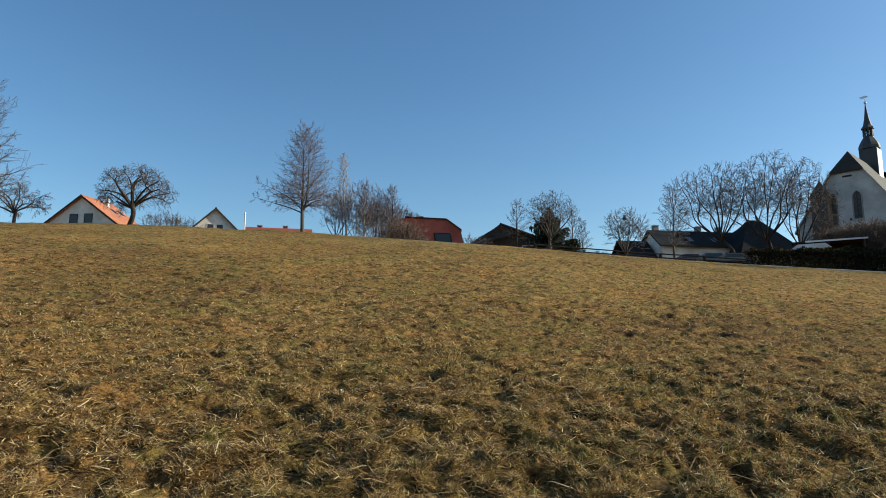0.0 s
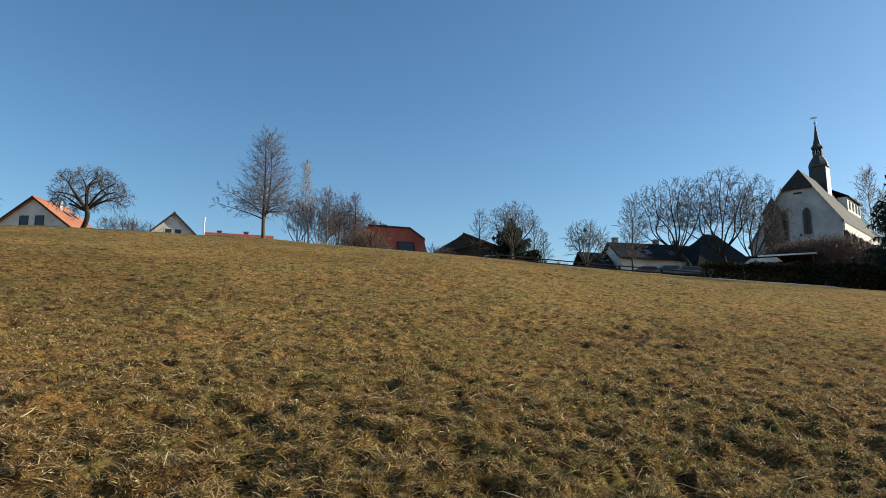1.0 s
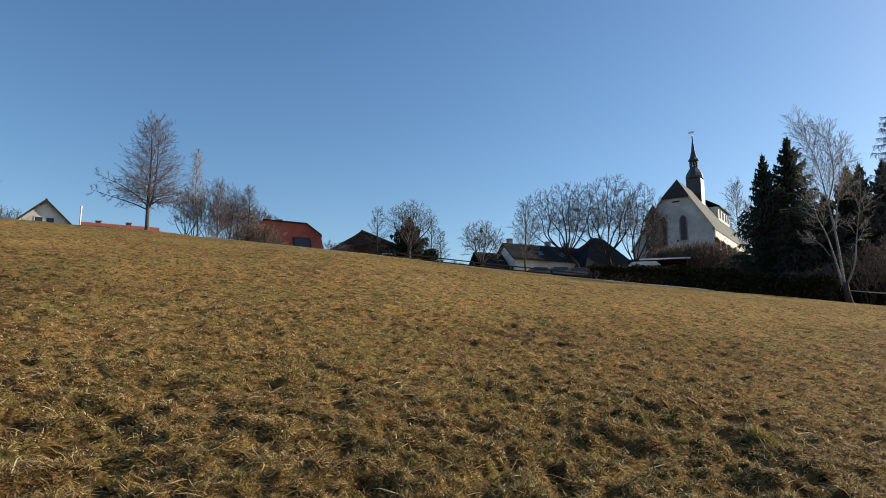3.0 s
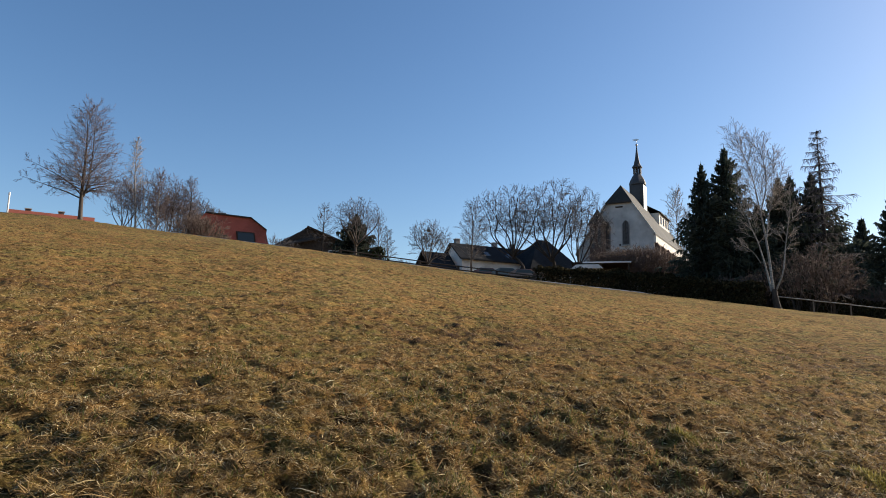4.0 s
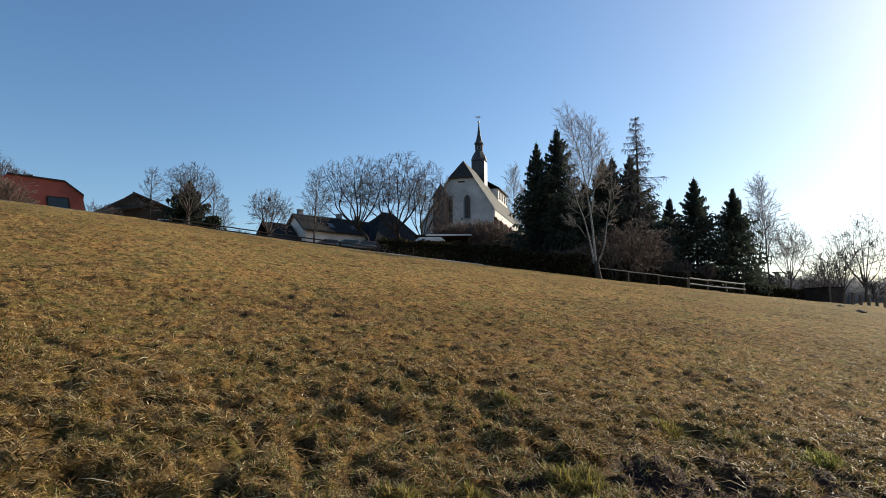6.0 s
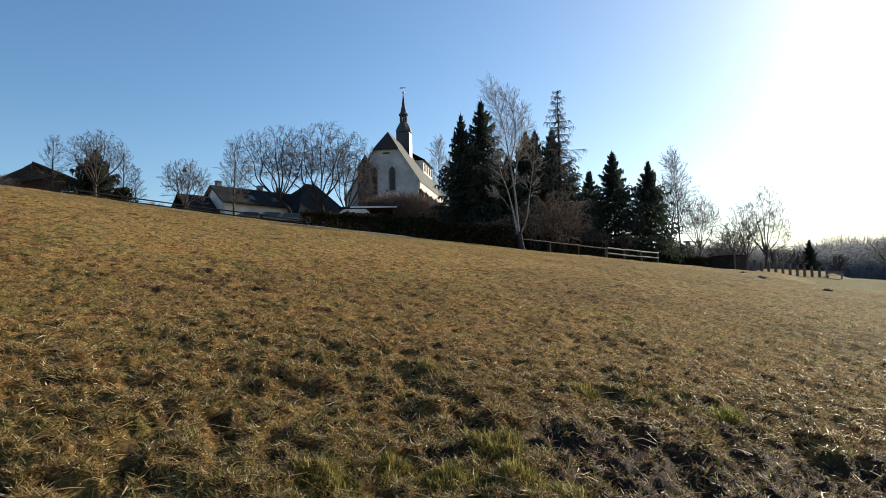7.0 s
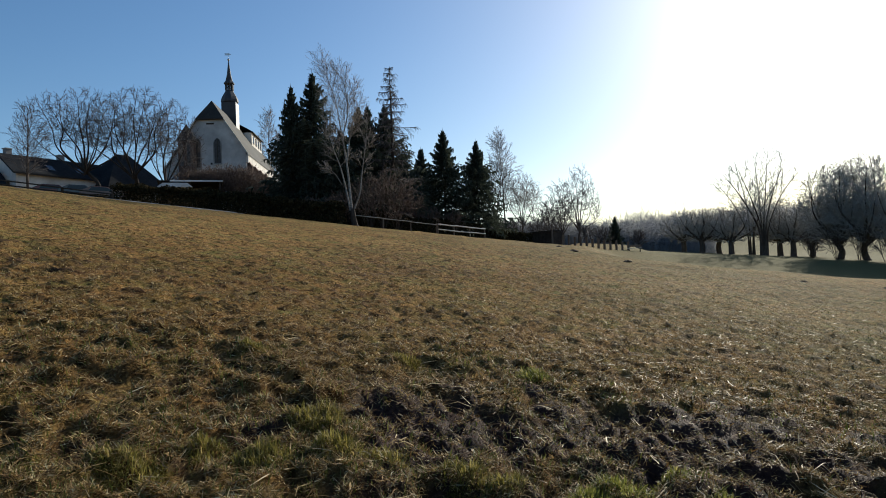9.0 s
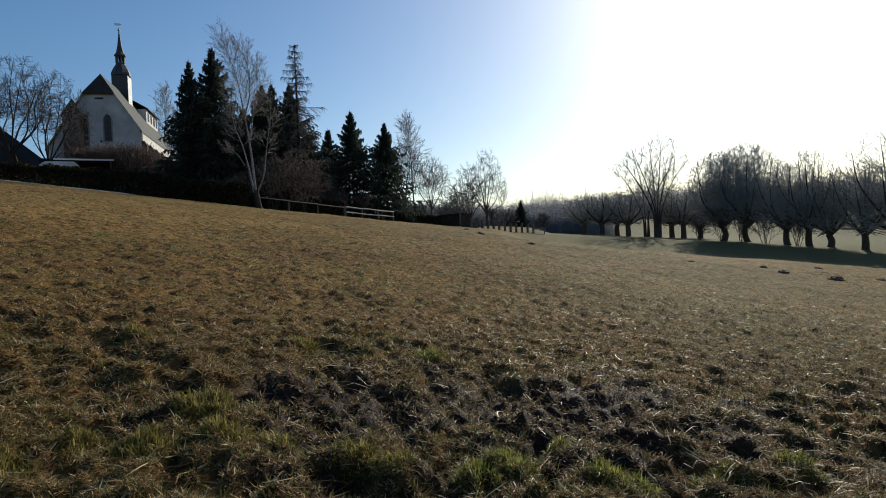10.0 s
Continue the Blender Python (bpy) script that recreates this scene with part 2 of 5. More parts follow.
def value_noise(x, y, seed):
    ix, iy = np.floor(x), np.floor(y)
    fx, fy = x - ix, y - iy
    fx, fy = fx * fx * (3 - 2 * fx), fy * fy * (3 - 2 * fy)
    a, b = hash_grid(ix, iy, seed), hash_grid(ix + 1, iy, seed)
    c, d = hash_grid(ix, iy + 1, seed), hash_grid(ix + 1, iy + 1, seed)
    return (a * (1 - fx) + b * fx) * (1 - fy) + (c * (1 - fx) + d * fx) * fy - 0.5


def fbm(x, y, scale, octaves, seed):
    out, amp = 0.0, 1.0
    for i in range(octaves):
        out = out + amp * value_noise(x * scale + 17.3 * i, y * scale - 9.1 * i, seed + i)
        scale, amp = scale * 2.03, amp * 0.5
    return out


def hill(x, y):
    """The smooth hillside: it climbs ahead, levels off behind the path and runs out into the valley to the right."""
    x, y = np.asarray(x, float), np.asarray(y, float)
    z = -0.064 * np.where(x > 0, 14 * np.tanh(x / 14), 25 * np.tanh(x / 25)) + 0.013 * x * np.exp(-(x / 16) ** 2)
    w = 0.139 * x + 0.99 * y - 46
    k = 0.75 / (1 + np.exp(np.clip((x - 20) / 6, -30, 30))) + 0.03
    ye = y - k * 0.5 * (w + np.sqrt(w * w + 16))
    ye = np.where(ye < 0, 30 * np.tanh(ye / 30), ye)
    ye = np.where(ye > 110, 110 + 40 * np.tanh((ye - 110) / 40), ye)
    z = z + ye * (0.19 + 0.0105 / (1 + np.exp(np.clip((x + 2) / 7, -30, 30))) - 0.036 * np.exp(-(ye / 20) ** 2)) / (1 + (np.maximum(x, 0) / 85) ** 1.6)
    r = np.hypot(x, y)
    def ease(k):
        k = np.clip(k, 0, 1)
        return k * k * (3 - 2 * k)
    east = x / np.maximum(r, 1)
    side = np.clip((east - 0.55) / 0.3, 0, 1)
    brook = ease((east - 0.885) / 0.03) * np.exp(-((r - 70) / 16) ** 2)
    bank = ease((east - 0.865) / 0.02) * ease((0.925 - east) / 0.015) * np.exp(-((r - 112) / 18) ** 2)
    z = z - brook * 1.25 + bank * 0.9 + ease((r - 140) / 100) * np.clip((east - 0.86) / 0.05, 0, 1) * (3.6 + 4 * np.clip(east - 0.9, 0, 1) * 10)
    return z + ease((r - 225) / 260) * side * 12


def tussock(x, y):
    """Clumps of turf with hollows between, rougher near the camera."""
    n = fbm(x, y, 3.3, 3, 11)
    return np.clip(n * 2.2 + 0.25, -0.45, 0.8)


def earth(x, y):
    """Where the turf is trodden to mud, a patch beside the camera; it also darkens hollows between the clumps, and
    clods.
    """
    u, v = (x - 5.5) * 0.87 - (y - 2.2) * 0.5, (x - 5.5) * 0.5 + (y - 2.2) * 0.87
    a = np.exp(-((u / 3.0) ** 2 + (v / 1.7) ** 2))
    n = fbm(x, y, 2.3, 4, 41)
    near = np.exp(-(np.hypot(x, y) / 7.0) ** 4)
    # soil colour deepens the hollows, and stands in for the clods' shaded sides
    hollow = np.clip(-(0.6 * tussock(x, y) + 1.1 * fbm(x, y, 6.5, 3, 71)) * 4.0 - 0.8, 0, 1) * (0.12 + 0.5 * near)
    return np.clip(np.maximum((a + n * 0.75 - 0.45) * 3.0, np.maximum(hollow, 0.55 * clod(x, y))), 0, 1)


def clod(x, y):
    """Scattered small clods and tufts on the open meadow."""
    r = np.hypot(x, y)
    n = fbm(x, y, 6.6, 2, 91) + 0.3 * fbm(x, y, 0.23, 2, 93)
    return np.clip(n * 3.4 - 0.8, 0, 1) * np.clip((r - 6) / 5, 0, 1) * np.clip(1.7 - r / 26, 0, 1)


def rough_strip(x, y):
    """The unmown, trodden strip round the standpoint, with an uneven edge."""
    r = np.hypot(x, y) * (1 + 0.5 * fbm(x, y, 0.33, 2, 47))
    return np.exp(-(r / 8.3) ** 6)


def relief(x, y):
    r = np.hypot(x, y)
    near = np.exp(-(r / 7.5) ** 4)
    z = fbm(x, y, 0.4, 3, 5) * 0.14 * np.clip(r / 4, 0, 1)
    bare = earth(x, y)
    z = z + tussock(x, y) * (0.026 + (0.055 + 0.06 * np.clip((x - 1.5) / 2.5, 0, 1)) * rough_strip(x, y) * np.clip(0.75 + 1.3 * fbm(x, y, 0.7, 2, 49), 0.2, 1.5) * (1 - 0.35 * near * bare))
    z = z + fbm(x, y, 7.5, 2, 23) * (0.07 + 0.05 * near) * np.clip(1.3 - r / 45, 0.3, 1) + clod(x, y) * 0.05
    z = z + (fbm(x, y, 9.0, 2, 29) * 0.06 + fbm(x, y, 19.0, 2, 33) * 0.06) * near * bare
    return z * np.clip(1.4 - r / 160, 0.25, 1)


def ground_z(x, y):
    return float(hill(x, y) + relief(np.array(float(x)), np.array(float(y))))


def spot(az, r, sink=0.05):
    x, y = r * math.sin(radians(az)), r * math.cos(radians(az))
    return Vector((x, y, ground_z(x, y) - sink))


# ---- mesh helpers ----
def mesh_np(name, verts, faces):
    me = bpy.data.meshes.new(name)
    verts, faces = np.asarray(verts, np.float32), np.asarray(faces, np.int32)
    n, k = faces.shape
    me.vertices.add(len(verts))
    me.vertices.foreach_set("co", verts.ravel())
    me.loops.add(n * k)
    me.loops.foreach_set("vertex_index", faces.ravel())
    me.polygons.add(n)
    me.polygons.foreach_set("loop_start", np.arange(0, n * k, k, dtype=np.int32))
    me.update(calc_edges=True)
    return me


def part_mesh(name, me, mat, parent, label=""):
    ob = new(name, me)
    me.materials.append(mat)
    ob.parent = parent
    if label:
        ob["label"] = label
    return ob


def part(name, bm, mat, parent, label=""):
    me = bpy.data.meshes.new(name)
    bmesh.ops.recalc_face_normals(bm, faces=bm.faces)
    bm.to_mesh(me)
    bm.free()
    return part_mesh(name, me, mat, parent, label)


def box(bm, lo, hi, bevel=0.0):
    g = bmesh.ops.create_cube(bm, size=1.0)
    c, s = [(a + b) / 2 for a, b in zip(lo, hi)], [b - a for a, b in zip(lo, hi)]
    bmesh.ops.scale(bm, vec=s, verts=g["verts"])
    bmesh.ops.translate(bm, vec=c, verts=g["verts"])
    if bevel:
        es = list({e for v in g["verts"] for e in v.link_edges})
        bmesh.ops.bevel(bm, geom=es, offset=bevel, segments=1, affect="EDGES")
    return bm


def boxed(lo, hi, bevel=0.0):
    return box(bmesh.new(), lo, hi, bevel)


def prism(outline, y0, y1, axis="Y"):
    """A solid from an outline in X and Z, pushed from y0 to y1 (or along X)."""
    bm = bmesh.new()
    put = (lambda a, b, d: (a, d, b)) if axis == "Y" else (lambda a, b, d: (d, a, b))
    lo = [bm.verts.new(put(a, b, y0)) for a, b in outline]
    hi = [bm.verts.new(put(a, b, y1)) for a, b in outline]
    bm.faces.new(lo)
    bm.faces.new(hi[::-1])
    for i in range(len(lo)):
        j = (i + 1) % len(lo)
        bm.faces.new((lo[i], hi[i], hi[j], lo[j]))
    return bm


def slab(corners, thick):
    """A roof slab: four or three corners, given thickness downwards."""
    bm = bmesh.new()
    up = [bm.verts.new(c) for c in corners]
    dn = [bm.verts.new((c[0], c[1], c[2] - thick)) for c in corners]
    bm.faces.new(up)
    bm.faces.new(dn[::-1])
    for i in range(len(up)):
        j = (i + 1) % len(up)
        bm.faces.new((up[i], dn[i], dn[j], up[j]))
    return bm


def turned(rings, sides, bm=None):
    """A turned or many-sided solid: rings of (radius, z)."""
    bm = bm or bmesh.new()
    loops = []
    for rad, z in rings:
        loops.append([bm.verts.new((rad * math.cos(2 * math.pi * (i + 0.5) / sides), rad * math.sin(2 * math.pi * (i + 0.5) / sides), z)) for i in range(sides)])
    for a, b in zip(loops, loops[1:]):
        for i in range(sides):
            bm.faces.new((a[i], a[(i + 1) % sides], b[(i + 1) % sides], b[i]))
    bm.faces.new(loops[0][::-1])
    bm.faces.new(loops[-1])
    return bm


def thing(name, place, yaw=0.0, label="", category="", group="", kind=""):
    ob = new(name)
    ob.matrix_world = Matrix.Translation(place) @ Matrix.Rotation(radians(yaw), 4, "Z")
    return tagged(ob, label, category, group, kind)


def tubes(segs, sides):
    """Tapered round sticks from rows of (start, end, first radius, last radius)."""
    a = np.array([s[0] for s in segs], float)
    b = np.array([s[1] for s in segs], float)
    r0, r1 = np.array([s[2] for s in segs]), np.array([s[3] for s in segs])
    d = b - a
    d /= np.maximum(np.linalg.norm(d, axis=1, keepdims=True), 1e-9)
    ref = np.where(np.abs(d[:, 2:3]) < 0.9, np.array([[0, 0, 1.0]]), np.array([[1.0, 0, 0]]))
    u = np.cross(d, ref)
    u /= np.linalg.norm(u, axis=1, keepdims=True)
    v = np.cross(d, u)
    n = len(segs)
    out = np.zeros((n, 2 * sides, 3))
    for i in range(sides):
        w = 2 * math.pi * i / sides
        o = u * math.cos(w) + v * math.sin(w)
        out[:, i] = a + o * r0[:, None]
        out[:, sides + i] = b + o * r1[:, None]
    base = (np.arange(n) * 2 * sides)[:, None]
    f = []
    for i in range(sides):
        j = (i + 1) % sides
        f.append(base + np.array([[i, j, sides + j, sides + i]]))
    return out.reshape(-1, 3), np.concatenate(f)


def cones(segs):
    """Pointed three-sided twigs."""
    a = np.array([s[0] for s in segs], float)
    b = np.array([s[1] for s in segs], float)
    r0 = np.array([s[2] for s in segs])
    d = b - a
    d /= np.maximum(np.linalg.norm(d, axis=1, keepdims=True), 1e-9)
    u = np.cross(d, np.where(np.abs(d[:, 2:3]) < 0.9, np.array([[0, 0, 1.0]]), np.array([[1.0, 0, 0]])))
    u /= np.linalg.norm(u, axis=1, keepdims=True)
    v = np.cross(d, u)
    out = np.stack([a + (u * math.cos(w) + v * math.sin(w)) * r0[:, None] for w in (0, 2.094, 4.189)] + [b], 1)
    base = (np.arange(len(segs)) * 4)[:, None]
    f = np.concatenate([base + np.array([[i, (i + 1) % 3, 3]]) for i in range(3)])
    return out.reshape(-1, 3), f


def chains(segs):
    """Groups sticks that follow on one another into single boughs."""
    out = []
    for a, b, r0, r1 in segs:
        if out and (out[-1][0][-1] - a).length < 1e-5:
            out[-1][0].append(b)
            out[-1][1].append(r1)
        else:
            out.append(([a, b], [r0, r1]))
    return out


def bough(points, radii, sides):
    """One bent, tapering, closed bough."""
    n = len(points)
    u = (points[1] - points[0]).orthogonal().normalized()
    v, f = [], []
    for i, (p, r) in enumerate(zip(points, radii)):
        d = (points[min(i + 1, n - 1)] - points[max(i - 1, 0)]).normalized()
        u = (u - d * u.dot(d)).normalized()
        w = d.cross(u)
        for k in range(sides):
            c = 2 * math.pi * k / sides
            v.append(tuple(p + (u * math.cos(c) + w * math.sin(c)) * r))
    for i in range(n - 1):
        for k in range(sides):
            j = (k + 1) % sides
            f.append((i * sides + k, i * sides + j, (i + 1) * sides + j, (i + 1) * sides + k))
    return v, f


# ---- ground ----
def build_ground():
    azs = np.concatenate([np.arange(-180, -48, 1.2), np.arange(-46, 102, 0.32), np.arange(104, 180, 1.2)])
    rs = [0.12]
    while rs[-1] < 1.7:
        rs.append(rs[-1] * 1.025 + 0.012)
    while rs[-1] < 45:
        rs.append(rs[-1] * 1.009)
    while rs[-1] < 70:
        rs.append(rs[-1] * 1.02)
    while rs[-1] < 3200:
        rs.append(rs[-1] * 1.06)
    rs = np.array(rs)
    a, r = np.meshgrid(np.radians(azs), rs)
    x, y = (r * np.sin(a)).ravel(), (r * np.cos(a)).ravel()
    z = hill(x, y) + relief(x, y)
    n, k = len(azs), len(rs)
    idx = np.arange(n * k).reshape(k, n)
    p = idx[:-1]
    q = idx[1:]
    f = np.stack([p, np.roll(p, -1, 1), np.roll(q, -1, 1), q], -1).reshape(-1, 4)[:, ::-1]
    hub = n * k
    me_v = np.concatenate([np.stack([x, y, z], 1), [[0, 0, float(z[:n].mean())]]])
    fan = np.stack([np.full(n, hub), np.roll(idx[0], -1), idx[0]], 1)
    me = mesh_np("ground", me_v, np.concatenate([f[:, [0, 1, 2]], f[:, [0, 2, 3]], fan[:, ::-1]]))
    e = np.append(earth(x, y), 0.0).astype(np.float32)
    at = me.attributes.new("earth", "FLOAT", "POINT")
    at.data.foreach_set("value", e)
    # the valley floor is damper and greener than the hillside
    xx, yy = np.append(x, 0.0), np.append(y, 0.0)
    east = xx / np.maximum(np.hypot(xx, yy), 1)
    g = np.maximum(np.clip((xx - 46) / 22, 0, 1) * np.clip((east - 0.86) / 0.06, 0, 1), 0.28 * np.clip((xx - 4) / 14, 0, 1) * np.clip((east - 0.72) / 0.2, 0, 1))
    pt = me.attributes.new("pasture", "FLOAT", "POINT")
    pt.data.foreach_set("value", np.clip(g * 0.9 + fbm(xx, yy, 0.05, 3, 19) * 0.35, 0, 1).astype(np.float32))
    me.polygons.foreach_set("use_smooth", np.ones(len(me.polygons), bool))
    ob = new("ground", me)
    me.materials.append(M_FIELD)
    tagged(ob, "sloping winter meadow of dry brown grass with muddy patches", "meadow", "", "structure")


build_ground()


def scatter(g, count, near, far, rest):
    """Places on the meadow: thickest near the standpoint, and thinly all round it."""
    r = near * (far / near) ** g.random(count)
    az = np.radians(g.uniform(-46, 101, count))
    k = int(count * rest)
    r = np.append(r, 0.3 + 11.7 * g.random(k) ** 0.7)
    az = np.append(az, g.uniform(-np.pi, np.pi, k))
    return r * np.sin(az), r * np.cos(az), np.maximum(r, 2.6)


def blades(name, count, seed, label, mat, near, far, length, green):
    g = np.random.default_rng(seed)
    x, y, r = scatter(g, count, near, far, 0.16)
    count = len(x)
    close = np.exp(-(r / 8.5) ** 4)
    tuft = tussock(x, y)
    fine = fbm(x, y, 7.5, 2, 23)
    bare = earth(x, y)
    keep = g.random(count) < np.clip(0.55 + tuft * 0.45 + fine * 1.4, 0.1, 1) * (1 - 0.5 * bare)
    beside = np.exp(-((x - 3.3) ** 2 / 2.2 + (y - 2.2) ** 2 / 4.5))
    lush = np.clip(fbm(x, y, 0.5, 3, 53) * 1.5 + 0.5 * fbm(x, y, 3.0, 2, 57) + 0.13 + 0.12 * close + beside * 0.9, 0, 1)
    keep &= g.random(count) < np.clip(1.3 - r / 24, 0, 1)
    keep &= (g.random(count) < lush) if green else (g.random(count) < 1.0 - 0.5 * lush)
    x, y, r, tuft, close = x[keep], y[keep], r[keep], tuft[keep], close[keep]
    m = len(x)
    z = hill(x, y) + relief(x, y) - 0.004
    long_one = g.random(m) < (0.0 if green else 0.18)
    ln = length * g.uniform(0.4, 1.4, m) ** 1.4 * (0.8 + 0.9 * close) * np.minimum((r / 5.0) ** 0.3, 2.0) * np.where(long_one, 1.9, 1.0)
    wd = 0.0029 * g.uniform(0.55, 1.6, m) * (r / 5.0) ** 0.8 * np.where(long_one, 1.15, 1.0)
    yaw = g.uniform(0, 2 * np.pi, m) + 5.0 * fbm(x, y, 1.1, 2, 61)
    lean = np.radians(g.uniform(10, 65, m) if green else np.where(long_one, g.uniform(62, 96, m), g.uniform(45, 92, m)))
    hx, hy = np.cos(yaw), np.sin(yaw)
    l2 = np.minimum(lean + g.uniform(0.05, 0.6, m), 1.8)
    p0 = np.stack([x, y, z + np.where(long_one, 0.015, 0.0)], 1)
    p1 = p0 + (ln * 0.55)[:, None] * np.stack([hx * np.sin(lean), hy * np.sin(lean), np.cos(lean)], 1)
    y2 = yaw + g.normal(0, 0.45, m)
    p2 = p1 + (ln * 0.45)[:, None] * np.stack([np.cos(y2) * np.sin(l2), np.sin(y2) * np.sin(l2), np.cos(l2)], 1)
    tw = g.uniform(0, 2 * np.pi, m)
    s = np.stack([-hy, hx, 0.5 * np.sin(tw)], 1) * wd[:, None]
    v = np.stack([p0 - s, p0 + s, p1 + s * 0.85, p1 - s * 0.85, p2], 1).reshape(-1, 3)
    b = (np.arange(m) * 5)[:, None]
    c = b[r < 9]
    f = np.concatenate([c + np.array([[0, 1, 2]]), c + np.array([[0, 2, 3]]), c + np.array([[3, 2, 4]]), b[r >= 9] + np.array([[0, 1, 4]])])
    ob = new(name, mesh_np(name, v, f))
    ob.data.materials.append(mat)
    return tagged(ob, label, "grass", "", "stuff")


def litter(name, count, seed, label, mat, near, far):
    """Short, flat-lying bits of straw, one bent sliver each."""
    g = np.random.default_rng(seed)
    x, y, r = scatter(g, count, near, far, 0.12)
    count = len(x)
    keep = g.random(count) < np.clip(0.5 + 0.5 * tussock(x, y) + 1.8 * fbm(x, y, 7.5, 2, 23), 0.05, 1) * (1 - 0.4 * earth(x, y)) * np.clip(1.25 - r / 15, 0, 1)
    x, y, r = x[keep], y[keep], r[keep]
    m = len(x)
    close = np.exp(-(r / 7.5) ** 4)
    ln = g.uniform(0.016, 0.05, m) * (1 + 0.9 * close * g.random(m)) * np.clip((r / 5.0) ** 0.45, 0.8, 2.2)
    wd = 0.0023 * g.uniform(0.5, 1.9, m) * np.clip((r / 5.0) ** 0.75, 0.7, 6)
    yaw = g.uniform(0, 2 * np.pi, m)
    lean = np.radians(g.uniform(40, 105, m))
    p0 = np.stack([x, y, hill(x, y) + relief(x, y) + g.uniform(0.0, 0.025, m)], 1)
    way = np.stack([np.cos(yaw) * np.sin(lean), np.sin(yaw) * np.sin(lean), np.cos(lean)], 1)
    tw = g.uniform(-1, 1, m)
    side = np.stack([-np.sin(yaw), np.cos(yaw), tw], 1) * wd[:, None]
    v = np.stack([p0 - side, p0 + side, p0 + way * ln[:, None]], 1).reshape(-1, 3)
    ob = new(name, mesh_np(name, v, np.arange(3 * m).reshape(-1, 3)))
    ob.data.materials.append(mat)
    return tagged(ob, label, "grass", "", "stuff")


blades("dry_grass", 330000, 3, "dry straw-coloured winter grass on the meadow", M_STRAW, 2.6, 24.0, 0.058, False)
blades("green_grass", 190000, 4, "tufts of short green grass among the dry grass", M_GREEN, 2.4, 22.0, 0.042, True)
litter("straw_litter", 950000, 6, "short flattened bits of straw covering the meadow", M_LITTER, 2.6, 19.0)


# ---- bare trees ----
def turn_off(d, angle, rng, side=None):
    a = d.orthogonal().normalized()
    a.rotate(Matrix.Rotation(rng.uniform(0, 2 * math.pi) if side is None else side, 3, d))
    out = d.copy()
    out.rotate(Matrix.Rotation(angle, 3, a))
    return out


def grow(seed, height, trunk_r, bole, counts, angles, lengths, lift, wobble, profile, leader=1.0, stems=1, lean=0.0, heft=1.0, crown=None, fan=False):
    """Sticks of a bare tree, level by level. leader: the share of the height that the trunk reaches.
    crown: middle height, half width and half height of the rounded outline, past which no twig grows."""
    rng = random.Random(seed)
    segs = [[], [], [], [], []]
    steps = (8, 4, 2, 1, 1)
    top = len(counts)

    def branch(p, d, length, rad, level):
        n = steps[level]
        rim = rng.uniform(0.82, 1.12)
        step, r = length / n, rad
        kids = counts[level] if level < top else 0
        start = bole if level == 0 else 0.18
        spawn = sorted(start + (1 - start) * ((i + rng.random()) / kids) for i in range(kids)) if kids else []
        spin = rng.uniform(0, 6.28)
        k = 0
        for i in range(n):
            d = (d + Vector((rng.gauss(0, 1), rng.gauss(0, 1), rng.gauss(0, 1))) * wobble[level] + Vector((0, 0, lift[level]))).normalized()
            q = p + d * step
            if crown and level:
                k2 = (q.x * q.x + q.y * q.y) / crown[1] ** 2 + ((q.z - crown[0]) / crown[2]) ** 2
                if k2 > rim and (q.z > crown[0] or k2 > 1.8):
                    break
            f1 = (i + 1) / n
            r1 = rad * (1 - 0.86 * f1 ** (1.0 if level else 0.9))
            segs[level].append((p, q, r, r1))
            while k < len(spawn) and spawn[k] <= f1:
                f = spawn[k]
                c = p.lerp(q, (f - i / n) * n)
                spin += 2.4
                if level == 0:
                    ln = height * lengths[0] * profile((f - start) / (1 - start)) * rng.uniform(0.75, 1.15)
                    cr = min(r * 0.7, trunk_r * (0.13 + 0.9 * ln / height) * heft)
                else:
                    ln = length * lengths[level] * (1.1 - 0.6 * f) * rng.uniform(0.6, 1.25)
                    cr = max(r * 0.58, 0.004)
                wide = angles[level] * rng.uniform(0.75, 1.25) * (1.35 - 0.75 * (f - start) / (1 - start) if fan and level == 0 else 1)
                branch(c, turn_off(d, radians(wide), rng, spin if level == 0 else None), ln, cr, level + 1)
                k += 1
            p, r = q, r1

    for s in range(stems):
        d = Vector((lean, 0, 1)).normalized()
        p = Vector((0, 0, 0))
        if stems > 1:
            d = turn_off(Vector((0, 0, 1)), radians(rng.uniform(4, 22)), rng, s * 6.283 / stems + rng.random())
            p = Vector((d.x, d.y, 0)) * rng.uniform(0.3, 1.2)
            p.z = -0.1
        branch(p, d, height * leader * rng.uniform(0.85 if stems > 1 else 1, 1), trunk_r, 0)
    return segs


def fit_height(segs, height):
    """Scales a grown tree so that its top stands at the height asked for."""
    top = max(s[1].z for lev in segs for s in lev)
    k = height / top
    return [[(a * k, b * k, r0, r1) for a, b, r0, r1 in lev] for lev in segs]


